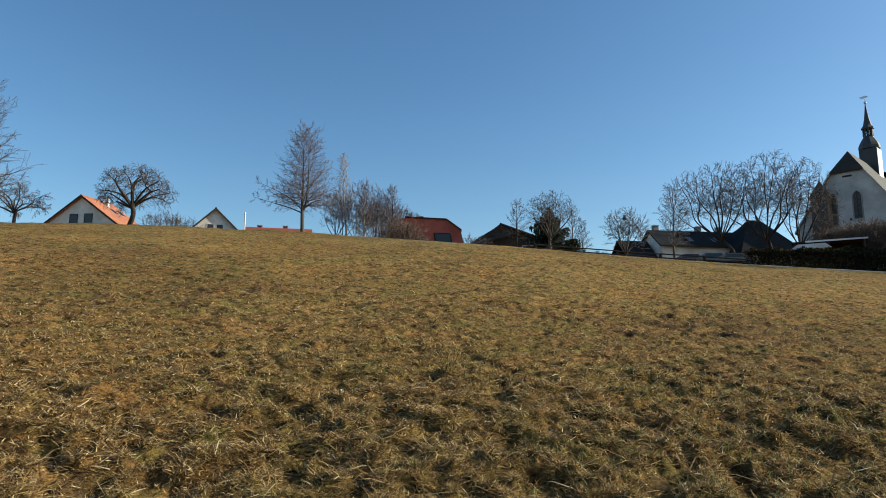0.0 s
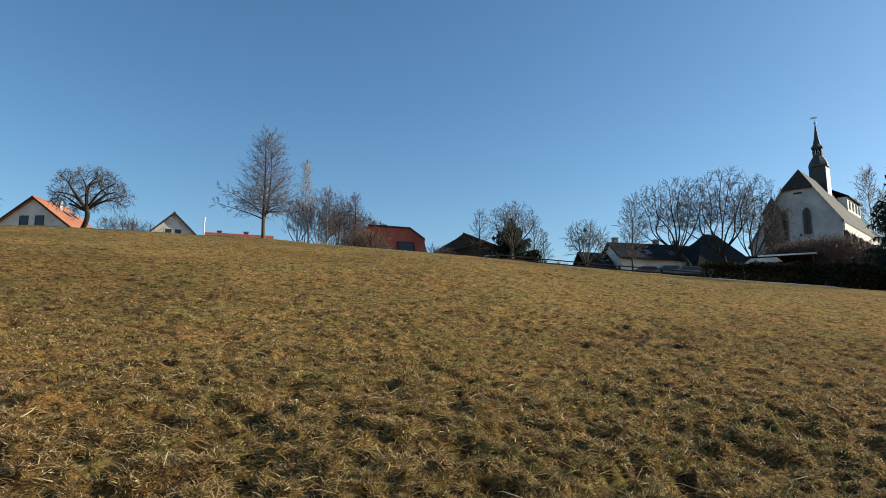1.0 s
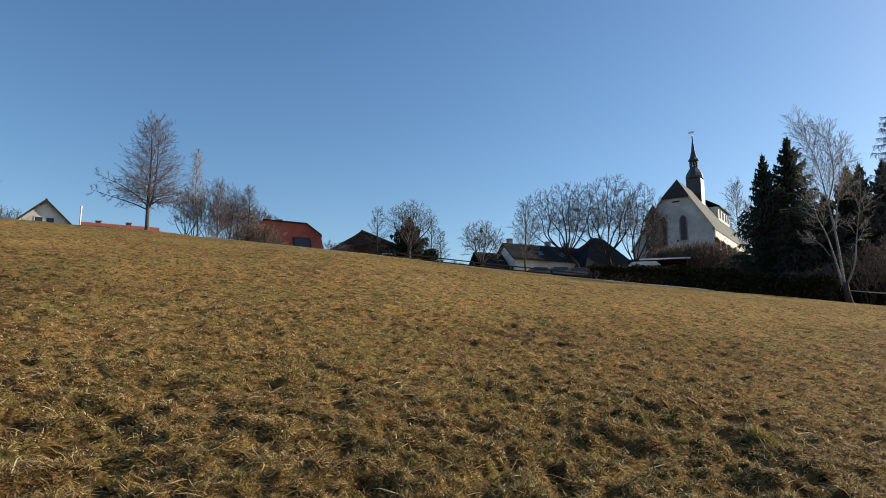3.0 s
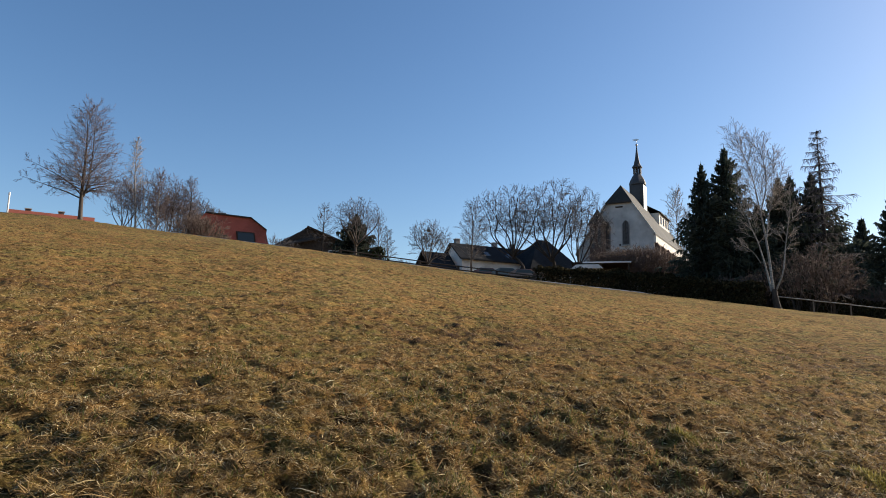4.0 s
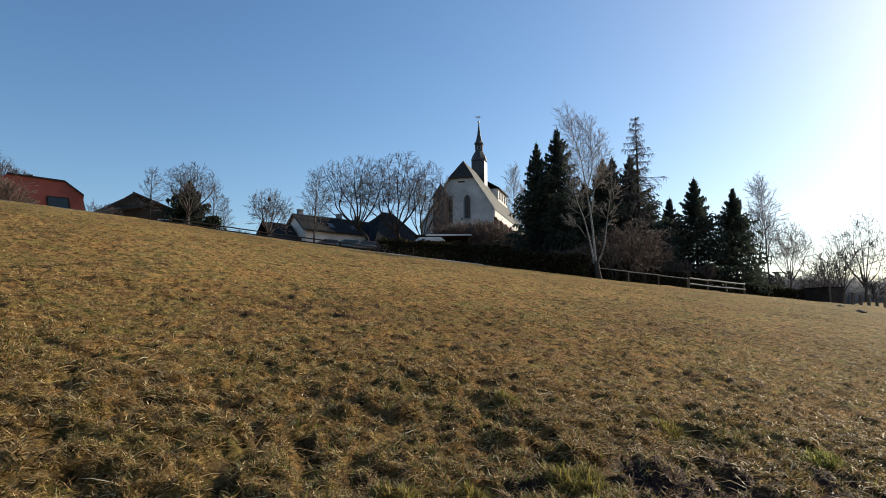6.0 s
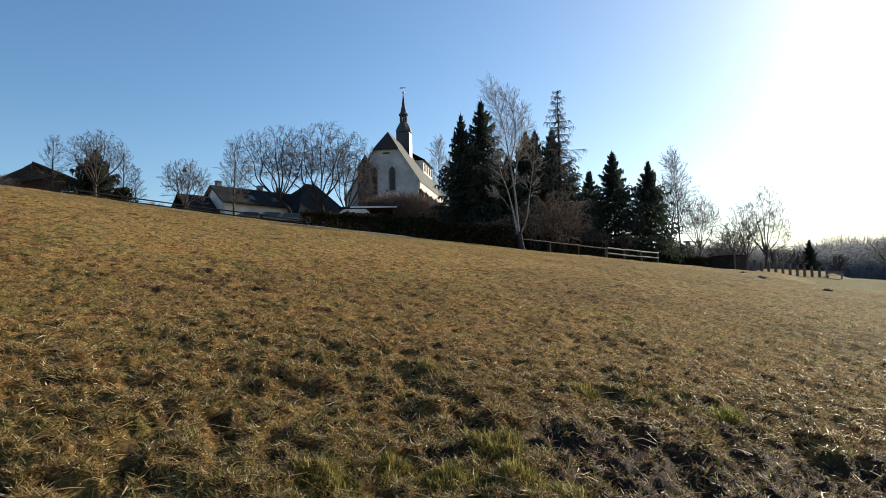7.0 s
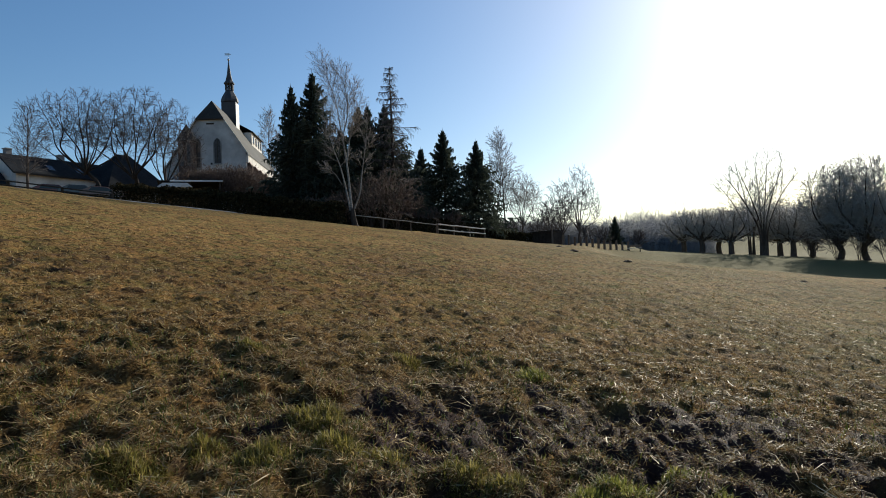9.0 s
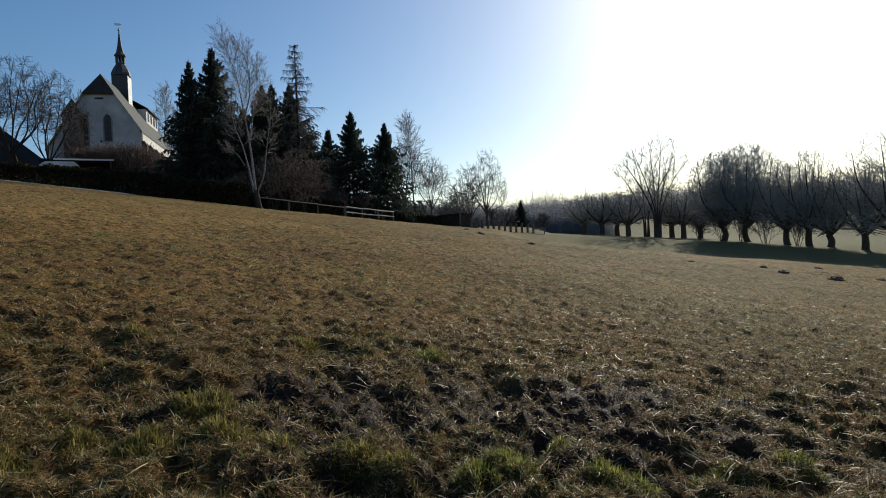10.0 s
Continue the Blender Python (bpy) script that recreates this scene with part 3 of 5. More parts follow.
def place_tree(name, az, r, segs, bark, twig, label, category="tree", group="", low=0.0, sink=0.1, limb_bark=None, yaw=0.0):
    """A tree of one trunk (or several stems), single limbs, and a crown of fine twigs."""
    low = low or max(0.005, r * 0.00016)
    t = thing(name, spot(az, r, sink), yaw - az, label, category, group)
    stems = chains(segs[0])
    for pts, rad in stems:
        if len(stems) == 1:
            rad = [rad[0] * 1.25] + rad[1:]
        v, f = bough(pts, [max(k, low) for k in rad], 8 if len(stems) == 1 else 5)
        part_mesh("trunk" if len(stems) == 1 else "stem", mesh_np("trunk", v, f), bark, t)
    rest = list(segs[2])
    if len(stems) == 1:
        for pts, rad in chains(segs[1]):
            v, f = bough(pts, [max(k, low * 1.3) for k in rad], 5)
            part_mesh("limb", mesh_np("limb", v, f), limb_bark or bark, t)
    else:
        rest = list(segs[1]) + rest
    last = max(i for i in range(5) if segs[i])
    thick = [(p, q, max(r0, low * 1.15), max(r1, low)) for lev in ([rest] + [segs[i] for i in range(3, last)]) for p, q, r0, r1 in lev]
    v, f = tubes(thick, 3)
    tips = [(p, q, max(min(r0, low * 1.35), low * 1.15), 0) for p, q, r0, r1 in segs[last]] if last > 2 else thick[:1]
    v2, f2 = cones(tips)
    f = np.concatenate([f[:, [0, 1, 2]], f[:, [0, 2, 3]], f2 + len(v)])
    ob = part_mesh("crown", mesh_np("crown", np.concatenate([v, v2]), f), twig, t)
    ob["kind"] = "stuff"
    return t


def dome(f):
    return 0.75 + 0.4 * f


def egg(f):
    return 0.25 + 0.75 * math.sin(math.pi * min(1, 0.25 + 0.75 * f)) ** 0.8


def stick_tree(seed, h, rad, wide, tall, n, bole):
    crown = ((1 - tall) * h, wide * h, tall * h)
    return fit_height(grow(seed, h, rad, bole, n, (50, 42, 42, 40), (0.74, 0.6, 0.56, 0.7), (0.02, 0.045, 0.03, 0.01, 0), (0.05, 0.17, 0.2, 0.22, 0.25), dome, 0.42, 1, 0.0, 1.5, crown, True), h)


def smooth_curve(points, n):
    """Points of a smooth curve through a few bends."""
    q = [points[0] * 2 - points[1]] + list(points) + [points[-1] * 2 - points[-2]]
    out = []
    m = len(points) - 1
    for i in range(n + 1):
        f = min(i / n * m, m - 1e-6)
        k, u = int(f), f - int(f)
        a, b, c, d = q[k:k + 4]
        out.append(0.5 * (2 * b + (c - a) * u + (2 * a - 5 * b + 4 * c - d) * u * u + (3 * b - a - 3 * c + d) * u ** 3))
    return out


def shaped_tree(seed, h, rad, stems, counts=(8, 4), angle=(55, 42, 40), lift=(0.06, 0.05, 0.02), wobble=(0.09, 0.13, 0.2), sway=0.012, finest=0.5, crown=None):
    """A bare tree of bent stems that bear branches, twigs and tips.
    stems: rows of (bends as shares of the height, first and last radius as shares of rad, branches, their reach low and high on the stem, where they start, 0 for a trunk or 1 for a limb)."""
    rng = random.Random(seed)
    segs = [[], [], [], [], []]

    def outside(q, rim):
        x0, wide, z0, tall = crown
        return ((q.x - x0 * h) / (wide * h)) ** 2 + (q.y / (wide * h)) ** 2 + ((q.z - z0 * h) / (tall * h)) ** 2 > rim

    def side(p, d, ln, r, level):
        n = (0, 0, 4, 2, 1)[level]
        kids = counts[level - 2] if level < 4 else 0
        at = sorted(0.12 + 0.88 * (i + rng.random()) / kids for i in range(kids))
        rim = rng.uniform(0.86, 1.08)
        for i in range(n):
            d = (d + Vector((rng.gauss(0, 1), rng.gauss(0, 1), rng.gauss(0, 1))) * wobble[level - 2] + Vector((0, 0, lift[level - 2]))).normalized()
            q = p + d * (ln / n)
            if crown and outside(q, rim):
                break
            segs[level].append((p, q, r * (1 - 0.85 * i / n), r * (1 - 0.85 * (i + 1) / n)))
            while at and at[0] <= (i + 1) / n:
                f = at.pop(0)
                c = p.lerp(q, f * n - i)
                side(c, turn_off(d, radians(angle[level - 1] * rng.uniform(0.7, 1.25)), rng), ln * (finest if level == 2 else 0.45) * (1.2 - 0.6 * f) * rng.uniform(0.6, 1.25), r * (1 - 0.85 * f) * 0.6, level + 1)
            p = q

    for bends, r0, r1, kids, low, high, start, level in stems:
        pts = [Vector(b) * h + Vector((rng.gauss(0, sway), rng.gauss(0, sway), 0)) * (h if i else 0) for i, b in enumerate(bends)]
        n = max(6, 4 * len(pts))
        c = smooth_curve(pts, n)
        for i in range(n):
            segs[level].append((c[i], c[i + 1], rad * (r0 + (r1 - r0) * i / n), rad * (r0 + (r1 - r0) * (i + 1) / n)))
        spin = rng.uniform(0, 6.28)
        for k in range(kids):
            f = start + (1 - start) * (k + rng.random()) / kids
            i = min(int(f * n), n - 1)
            p = c[i].lerp(c[i + 1], f * n - i)
            d = (c[i + 1] - c[i]).normalized()
            spin += 2.4
            u = (f - start) / (1 - start)
            ln = h * (low + (high - low) * u) * rng.uniform(0.7, 1.2)
            side(p, turn_off(d, radians(angle[0] * (1.2 - 0.5 * u) * rng.uniform(0.8, 1.2)), rng, spin), ln, rad * (r0 + (r1 - r0) * f) * 0.36, 2)
    return fit_height(segs, h)


def dome_tree(seed, h, rad, wide=0.4, tall=0.42, bole=0.22, limbs=8, kids=13, lean=0.0, reach=0.2, arch=0.1, counts=(8, 4), hang=92, start=0.38, rise=0.0, **more):
    """A broad tree whose bole parts into rising limbs that end on a rounded outline."""
    rng = random.Random(seed * 7 + 1)
    rows = [(((0, 0, 0), (lean * 0.2, 0, bole * 0.5), (lean * 0.5, 0, bole)), 1.0, 0.8, 0, 0, 0, 0, 0)]
    for i in range(limbs):
        w = 2.4 * i + rng.uniform(-0.3, 0.3)
        th = radians(8 + (hang - 8) * ((i + 0.3) / limbs) ** 0.8)
        k = rng.uniform(0.74, 0.9)
        end = Vector((lean + wide * math.sin(th) * math.cos(w) * k, wide * math.sin(th) * math.sin(w) * k, 1 - tall + tall * math.cos(th) * k))
        a = Vector((lean * 0.45, 0, bole * rng.uniform(0.82, 0.99)))
        b = a.lerp(end, 0.33) + Vector((math.cos(w), math.sin(w), 0)) * arch * math.sin(th) * 0.35 + Vector((0, 0, rise))
        c = a.lerp(end, 0.68) + Vector((math.cos(w), math.sin(w), 0)) * arch * math.sin(th) * 0.3 + Vector((0, 0, rise - 0.03))
        rows.append(((a, b, c, end), rng.uniform(0.38, 0.58), 0.06, kids, reach * 1.25, reach * 0.9, start, 1))
    more.setdefault("crown", (lean, wide, 1 - tall, tall))
    return shaped_tree(seed, h, rad, rows, counts, **more)


def leader_rows(x0, top, start, kids, low, high, foot=0.0, r0=1.0, level=0, lean=0.0):
    return (((x0, 0, foot), (x0 + lean * 0.3, 0, foot + (top - foot) * 0.3), (x0 + lean * 0.7, 0, foot + (top - foot) * 0.65), (x0 + lean, 0, top)), r0, 0.06, kids, low, high, start, level)


def lone_tree():
    """Two leaders side by side over one bole, level lower limbs and a tapering crown."""
    rows = [leader_rows(0.0, 0.96, 0.3, 78, 0.36, 0.12, lean=-0.02),
            (((0.005, 0, 0.22), (0.035, 0.01, 0.34), (0.04, 0.01, 0.6), (0.035, 0, 1.0)), 0.6, 0.06, 68, 0.35, 0.12, 0.12, 1),
            (((-0.01, 0, 0.2), (-0.12, 0.02, 0.25), (-0.27, 0.03, 0.29), (-0.45, 0.02, 0.335)), 0.36, 0.06, 14, 0.1, 0.06, 0.35, 1),
            (((-0.01, 0, 0.23), (-0.09, -0.03, 0.31), (-0.22, -0.04, 0.38), (-0.4, -0.05, 0.46)), 0.36, 0.06, 14, 0.1, 0.06, 0.35, 1),
            (((0.02, 0, 0.25), (0.08, 0, 0.3), (0.17, 0.02, 0.34), (0.29, 0.02, 0.375)), 0.34, 0.06, 12, 0.1, 0.06, 0.35, 1),
            (((0.02, 0, 0.3), (0.07, 0.05, 0.34), (0.16, 0.12, 0.38), (0.2, 0.2, 0.44)), 0.3, 0.06, 10, 0.1, 0.06, 0.3, 1),
            (((0.0, 0, 0.26), (-0.02, -0.08, 0.3), (-0.04, -0.18, 0.34), (-0.06, -0.28, 0.4)), 0.3, 0.06, 10, 0.1, 0.06, 0.3, 1)]
    return shaped_tree(6, 9.0, 0.15, rows, (10, 5), angle=(74, 38, 36), lift=(0.06, 0.06, 0.04), wobble=(0.06, 0.09, 0.14), sway=0.004, finest=0.4)


def forked_birch(h):
    """A short bole that parts low into a tall leaning stem and two slighter ones."""
    rows = [(((0, 0, 0), (-0.008, 0, 0.06), (-0.018, 0, 0.11)), 1.5, 1.05, 0, 0, 0, 0, 0),
            (((-0.016, 0, 0.1), (-0.03, 0.01, 0.35), (-0.055, 0.02, 0.56), (-0.1, 0.02, 0.78), (-0.16, 0.02, 0.98)), 0.62, 0.06, 44, 0.19, 0.11, 0.42, 1),
            (((-0.025, 0, 0.1), (-0.045, 0.03, 0.24), (-0.085, 0.05, 0.38), (-0.125, 0.06, 0.52), (-0.13, 0.07, 0.7)), 0.5, 0.06, 15, 0.13, 0.09, 0.48, 1),
            (((0.0, 0, 0.11), (0.04, -0.03, 0.2), (0.055, -0.04, 0.33), (0.07, -0.04, 0.46), (0.09, -0.05, 0.6)), 0.45, 0.06, 10, 0.12, 0.08, 0.45, 1),
            (((-0.034, 0.01, 0.4), (-0.005, 0.03, 0.54), (0.02, 0.04, 0.7), (0.03, 0.05, 0.87)), 0.38, 0.06, 24, 0.14, 0.1, 0.25, 1),
            (((-0.055, 0.02, 0.55), (-0.02, -0.03, 0.68), (-0.03, -0.05, 0.82), (-0.06, -0.05, 0.93)), 0.32, 0.06, 22, 0.13, 0.09, 0.2, 1),
            (((-0.07, 0.03, 0.26), (-0.11, 0.03, 0.33), (-0.17, 0.02, 0.38)), 0.2, 0.05, 7, 0.08, 0.05, 0.4, 1)]
    return shaped_tree(52, h, 0.17, rows, (9, 6), angle=(36, 34, 40), lift=(0.08, 0.0, -0.14), wobble=(0.07, 0.1, 0.16), sway=0.006, finest=0.55)


def fan_tree(seed, h, rad, wide, stems=5, kids=15, counts=(8, 5)):
    """A broad crown on several stems that spread from one foot like a fan."""
    rng = random.Random(seed)
    rows = []
    for i in range(stems):
        u = (i + 0.5) / stems * 2 - 1
        y = rng.uniform(-0.5, 0.5) * wide
        top = 0.97 - 0.3 * u * u + rng.uniform(-0.04, 0.02)
        rows.append((((u * 0.03, 0, 0), (u * wide * 0.12, y * 0.1, 0.26), (u * wide * 0.5, y * 0.5, 0.55), (u * wide * 1.0, y, top)), rng.uniform(0.5, 0.8), 0.06, kids, 0.24, 0.17, 0.3, 1 if i else 0))
    return shaped_tree(seed, h, rad, rows, counts, angle=(44, 40, 40), lift=(0.06, 0.05, 0.02), sway=0.008, crown=(0, wide * 1.12, 0.52, 0.48))


def spindly_birch(seed, h, rad, wide=0.14, start=0.35, lean=0.0, kids=44, droop=-0.16):
    rows = [leader_rows(0, 0.98, start, kids, wide * 1.25, wide * 0.5, lean=lean)]
    return shaped_tree(seed, h, rad, rows, (8, 5), angle=(42, 38, 40), lift=(0.06, -0.02, droop), wobble=(0.07, 0.1, 0.14), sway=0.006, finest=0.55)


def shrub(seed, h, stems=9, rad=0.035, n=(6, 5, 4)):
    return fit_height(grow(seed, h, rad, 0.12, n, (34, 36, 36), (0.5, 0.6, 0.6), (0.03, 0.04, 0.02, 0.0, 0), (0.07, 0.12, 0.16, 0.2, 0.2), egg, 1.0, max(6, stems * 2 // 3)), h)


# ---- conifers ----
def conifer(name, az, r, h, width, seed, label, group="", bare=False, low=0.04, density=1.0, needle=None):
    rng = random.Random(seed)
    t = thing(name, spot(az, r, 0.1), rng.uniform(0, 360), label, "conifer", group)
    trunk = []
    n = 10
    for i in range(n):
        trunk.append((Vector((0, 0, h * i / n)), Vector((0, 0, h * (i + 1) / n)), h * 0.017 * (1 - i / n) + 0.015, h * 0.017 * (1 - (i + 1) / n) + 0.01))
    v, f = tubes(trunk, 7)
    part_mesh("trunk", mesh_np("trunk", v, f), M_DARKBARK, t)
    sticks, tris = [], []
    z = h * low
    while z < h * 0.985:
        f0 = z / h
        reach = (width * 1.46 * (1 - f0) ** (0.98 if not bare else 0.6) * (0.75 + 0.25 * min(1, f0 * 6)) * (1 if bare or f0 < 0.6 else 1.3 - 0.5 * f0) + 0.08) * rng.uniform(0.78, 1.12)
        k = max(4, int((7 if not bare else 6) * density))
        spin = rng.uniform(0, 6.28)
        for i in range(k):
            w = spin + 6.283 * i / k + rng.uniform(-0.3, 0.3)
            ln = reach * rng.uniform(0.5, 1.18)
            out = Vector((math.cos(w), math.sin(w), 0))
            side = Vector((-out.y, out.x, 0))
            p = Vector((0, 0, z + rng.uniform(-0.1, 0.1)))
            rise = 0.25 + 0.5 * f0 if not bare else 0.1
            m = 6 if ln > 0.8 else 3
            for j in range(m):
                u = (j + 1) / m
                slope = rise - 1.15 * u * (1 - f0 * 0.7) + (0.75 * u * u)
                q = p + (out + Vector((0, 0, slope * 0.75))).normalized() * (ln / m)
                sticks.append((p, q, 0.035 * (1 - u * 0.7), 0.035 * (1.05 - u)))
                wid = ln * 0.34 * (1 - 0.75 * abs(u - 0.45))
                for s in (-1, 1):
                    for rep in range(2):
                        c = p.lerp(q, rng.random())
                        tip = c + side * s * wid * rng.uniform(0.5, 1.2) + out * wid * rng.uniform(0.3, 0.9) - Vector((0, 0, wid * rng.uniform(0.15, 0.75)))
                        if bare:
                            sticks.append((c, tip, 0.024, 0.014))
                            e = tip + Vector((rng.uniform(-0.2, 0.2), rng.uniform(-0.2, 0.2), -rng.uniform(0.1, 0.45)))
                            sticks.append((tip, e, 0.015, 0.009))
                        else:
                            th = out * 0.09 + Vector((0, 0, 0.05))
                            tris.append((c - th, c + th, tip))
                            dn = c.lerp(tip, rng.uniform(0.3, 0.8))
                            hang = Vector((rng.uniform(-0.08, 0.08), rng.uniform(-0.08, 0.08), -rng.uniform(0.18, 0.5)))
                            tris.append((dn - out * 0.07 - side * 0.04, dn + out * 0.07 + side * 0.04, dn + hang))
                if not bare and j == m - 1:
                    tris.append((q - side * 0.08, q + side * 0.08, q + out * 0.22 + Vector((0, 0, 0.08))))
                p = q
        z += (0.3 + 0.4 * (1 - f0)) * (1.0 if not bare else 1.15) * max(0.6, h / 14) / density
    if tris:
        tris.append((Vector((-0.06, 0, h * 0.96)), Vector((0.06, 0, h * 0.96)), Vector((0, 0, h * 1.02))))
        v = np.array(tris, float).reshape(-1, 3)
        part_mesh("foliage", mesh_np("foliage", v, np.arange(len(v)).reshape(-1, 3)), needle or M_NEEDLE, t)["kind"] = "stuff"
    v, f = tubes(sticks, 3)
    part_mesh("branchwork", mesh_np("branchwork", v, f), M_DARKBARK if not bare else M_TWIG, t)["kind"] = "stuff"
    return t


def leaf_cloud(points, normals, size, seed):
    """Small leaves at given points, each a bent pair of triangles."""
    g = np.random.default_rng(seed)
    n = len(points)
    a = g.normal(size=(n, 3))
    a /= np.linalg.norm(a, axis=1, keepdims=True)
    b = np.cross(a, normals + g.normal(size=(n, 3)) * 0.6)
    b /= np.maximum(np.linalg.norm(b, axis=1, keepdims=True), 1e-6)
    s = (size * g.uniform(0.6, 1.4, n))[:, None]
    v = np.stack([points - a * s, points + b * s * 0.5, points + a * s, points - b * s * 0.5], 1).reshape(-1, 3)
    k = (np.arange(n) * 4)[:, None]
    return v, k + np.array([[0, 1, 2, 3]])


def hedge(name, az0, r0, az1, r1, high, thick, seed, label, count=9000):
    p0, p1 = spot(az0, r0, 0), spot(az1, r1, 0)
    g = np.random.default_rng(seed)
    u = g.random(count)
    base = np.array(p0)[None] * (1 - u[:, None]) + np.array(p1)[None] * u[:, None]
    base[:, 2] = hill(base[:, 0], base[:, 1])
    d = np.array((p1 - p0).normalized())
    side = np.array([-d[1], d[0], 0])
    ring = g.uniform(-0.25, math.pi + 0.25, count)
    bump = 1 + 0.22 * fbm(u * (p1 - p0).length, ring * 0.8, 0.9, 3, seed)
    off = np.cos(ring) * thick * 0.5
    z = np.abs(np.sin(ring)) ** 0.5 * high
    fill = g.uniform(0.75, 1.02, count)
    pts = base + side[None] * (off * bump * fill)[:, None]
    pts[:, 2] += np.where(np.abs(np.cos(ring)) > 0.75, g.random(count) * high * 0.9, z * bump * fill)
    v, f = leaf_cloud(pts, np.stack([np.cos(ring) * side[0], np.cos(ring) * side[1], np.sin(ring)], 1), 0.13, seed)
    t = thing(name, p0, 0, label, "hedge")
    part_mesh("foliage", mesh_np("foliage", v - np.array(p0), f), M_HEDGE, t)["kind"] = "stuff"
    stems = []
    rng = random.Random(seed)
    n = int((p1 - p0).length / 0.5)
    for i in range(n):
        b = p0.lerp(p1, (i + rng.random()) / n)
        b.z = float(hill(b.x, b.y)) - 0.05
        for j in range(4):
            e = b + Vector((rng.uniform(-0.35, 0.35), rng.uniform(-0.35, 0.35), high * rng.uniform(0.7, 1.0)))
            stems.append((b - p0, e - p0, 0.03, 0.01))
    v, f = tubes(stems, 3)
    part_mesh("branchwork", mesh_np("branchwork", v, f), M_DARKBARK, t)["kind"] = "stuff"
    return t


# ---- houses ----
def window(parent, x, z, w, h, y, facing="front", frame_mat=None, bars=1):
    """A window in a wall: frame, sill, panes. facing front: in a wall that looks towards -Y; right: towards +X; then y is the wall's X."""
    fm = frame_mat or M_WHITE

    def put(a0, a1, d0, d1, z0, z1):
        if facing == "front":
            return boxed((x + a0, y - d1, z + z0), (x + a1, y - d0, z + z1))
        return boxed((y + d0, x + a0, z + z0), (y + d1, x + a1, z + z1))

    fr = put(-w / 2, w / 2, 0.0, 0.05, -h / 2, -h / 2 + 0.07)
    for a0, a1, z0, z1 in ((-w / 2, w / 2, h / 2 - 0.07, h / 2), (-w / 2, -w / 2 + 0.07, -h / 2, h / 2), (w / 2 - 0.07, w / 2, -h / 2, h / 2)):
        if facing == "front":
            box(fr, (x + a0, y - 0.05, z + z0), (x + a1, y, z + z1))
        else:
            box(fr, (y, x + a0, z + z0), (y + 0.05, x + a1, z + z1))
    win = part("window", fr, fm, parent)
    n = bars + 1
    for i in range(n):
        a = -w / 2 + 0.07 + (w - 0.14) * i / n
        part("pane", put(a + 0.015, a + (w - 0.14) / n - 0.015, 0.004, 0.025, -h / 2 + 0.07, h / 2 - 0.07), M_GLASS, win)
    for i in range(1, n):
        a = -w / 2 + 0.07 + (w - 0.14) * i / n
        part("glazing_bar", put(a - 0.03, a + 0.03, 0.0, 0.05, -h / 2 + 0.07, h / 2 - 0.07), fm, win)
    part("sill", put(-w / 2 - 0.06, w / 2 + 0.06, 0.0, 0.12, -h / 2 - 0.05, -h / 2), M_KERB, win)
    return win


def chimney(parent, x, y, z, w=0.6, h=1.2, mat=None):
    c = part("chimney", boxed((x - w / 2, y - w / 2, z - 1.0), (x + w / 2, y + w / 2, z + h), 0.02), mat or M_BRICK, parent)
    part("chimney_cap", boxed((x - w / 2 - 0.08, y - w / 2 - 0.08, z + h), (x + w / 2 + 0.08, y + w / 2 + 0.08, z + h + 0.1)), M_KERB, c)


def gable_house(name, place, yaw, w, length, eave, ridge, wall, roof, label, over=0.45, verge=None):
    """Gable end towards -Y at y = 0, ridge along Y."""
    t = thing(name, place, yaw, label, "house")
    part("wall", prism([(-w / 2, -2.5), (w / 2, -2.5), (w / 2, eave), (0, ridge - 0.18), (-w / 2, eave)], 0, length), wall, t)
    slope = (ridge - eave) / (w / 2)
    for s in (-1, 1):
        x1 = s * (w / 2 + over)
        z1 = eave - over * slope
        rf = part("roof", slab([(0, -over, ridge), (x1, -over, z1), (x1, length + over, z1), (0, length + over, ridge)], 0.2), roof, t)
        part("verge_board", slab([(0, -over - 0.05, ridge + 0.03), (x1, -over - 0.05, z1 + 0.03), (x1, -over - 0.005, z1 + 0.03), (0, -over - 0.005, ridge + 0.03)], 0.28), verge or M_DARKWOOD, rf)
        part("gutter", boxed((min(x1, x1 + s * 0.12), -over, z1 - 0.16), (max(x1, x1 + s * 0.12), length + over, z1 - 0.06)), M_METAL, rf)
    part("ridge_tiles", prism([(-0.16, ridge - 0.06), (0.16, ridge - 0.06), (0.06, ridge + 0.07), (-0.06, ridge + 0.07)], -over, length + over), roof, t)
    return t


def at_top(az, r, tan_el, ridge):
    """Where a house stands whose ridge shows at that slope above the eye."""
    x, y = r * math.sin(radians(az)), r * math.cos(radians(az))
    return Vector((x, y, 1.6 + r * tan_el - ridge))


def orange_house():
    t = gable_house("house", at_top(-32.5, 95, 0.2013, 8.0), -5, 10.2, 6.2, 4.3, 8.0, M_PLASTER, M_ORANGE, "pale gabled house with a bright orange tiled roof on the hilltop")
    for x in (-1.1, 1.0):
        window(t, x, 4.95, 1.2, 1.25, -0.004, bars=0, frame_mat=M_DARKWOOD)
    chimney(t, 0.9, 3.6, 7.4, 0.5, 0.9, M_METAL)
    for y in (3.2, 4.7):
        part("skylight", slab([(1.6, y, 8.0 - 1.6 * 0.7255 + 0.05), (2.5, y, 8.0 - 2.5 * 0.7255 + 0.05), (2.5, y + 0.8, 8.0 - 2.5 * 0.7255 + 0.05), (1.6, y + 0.8, 8.0 - 1.6 * 0.7255 + 0.05)], 0.06), M_GLASS, t)


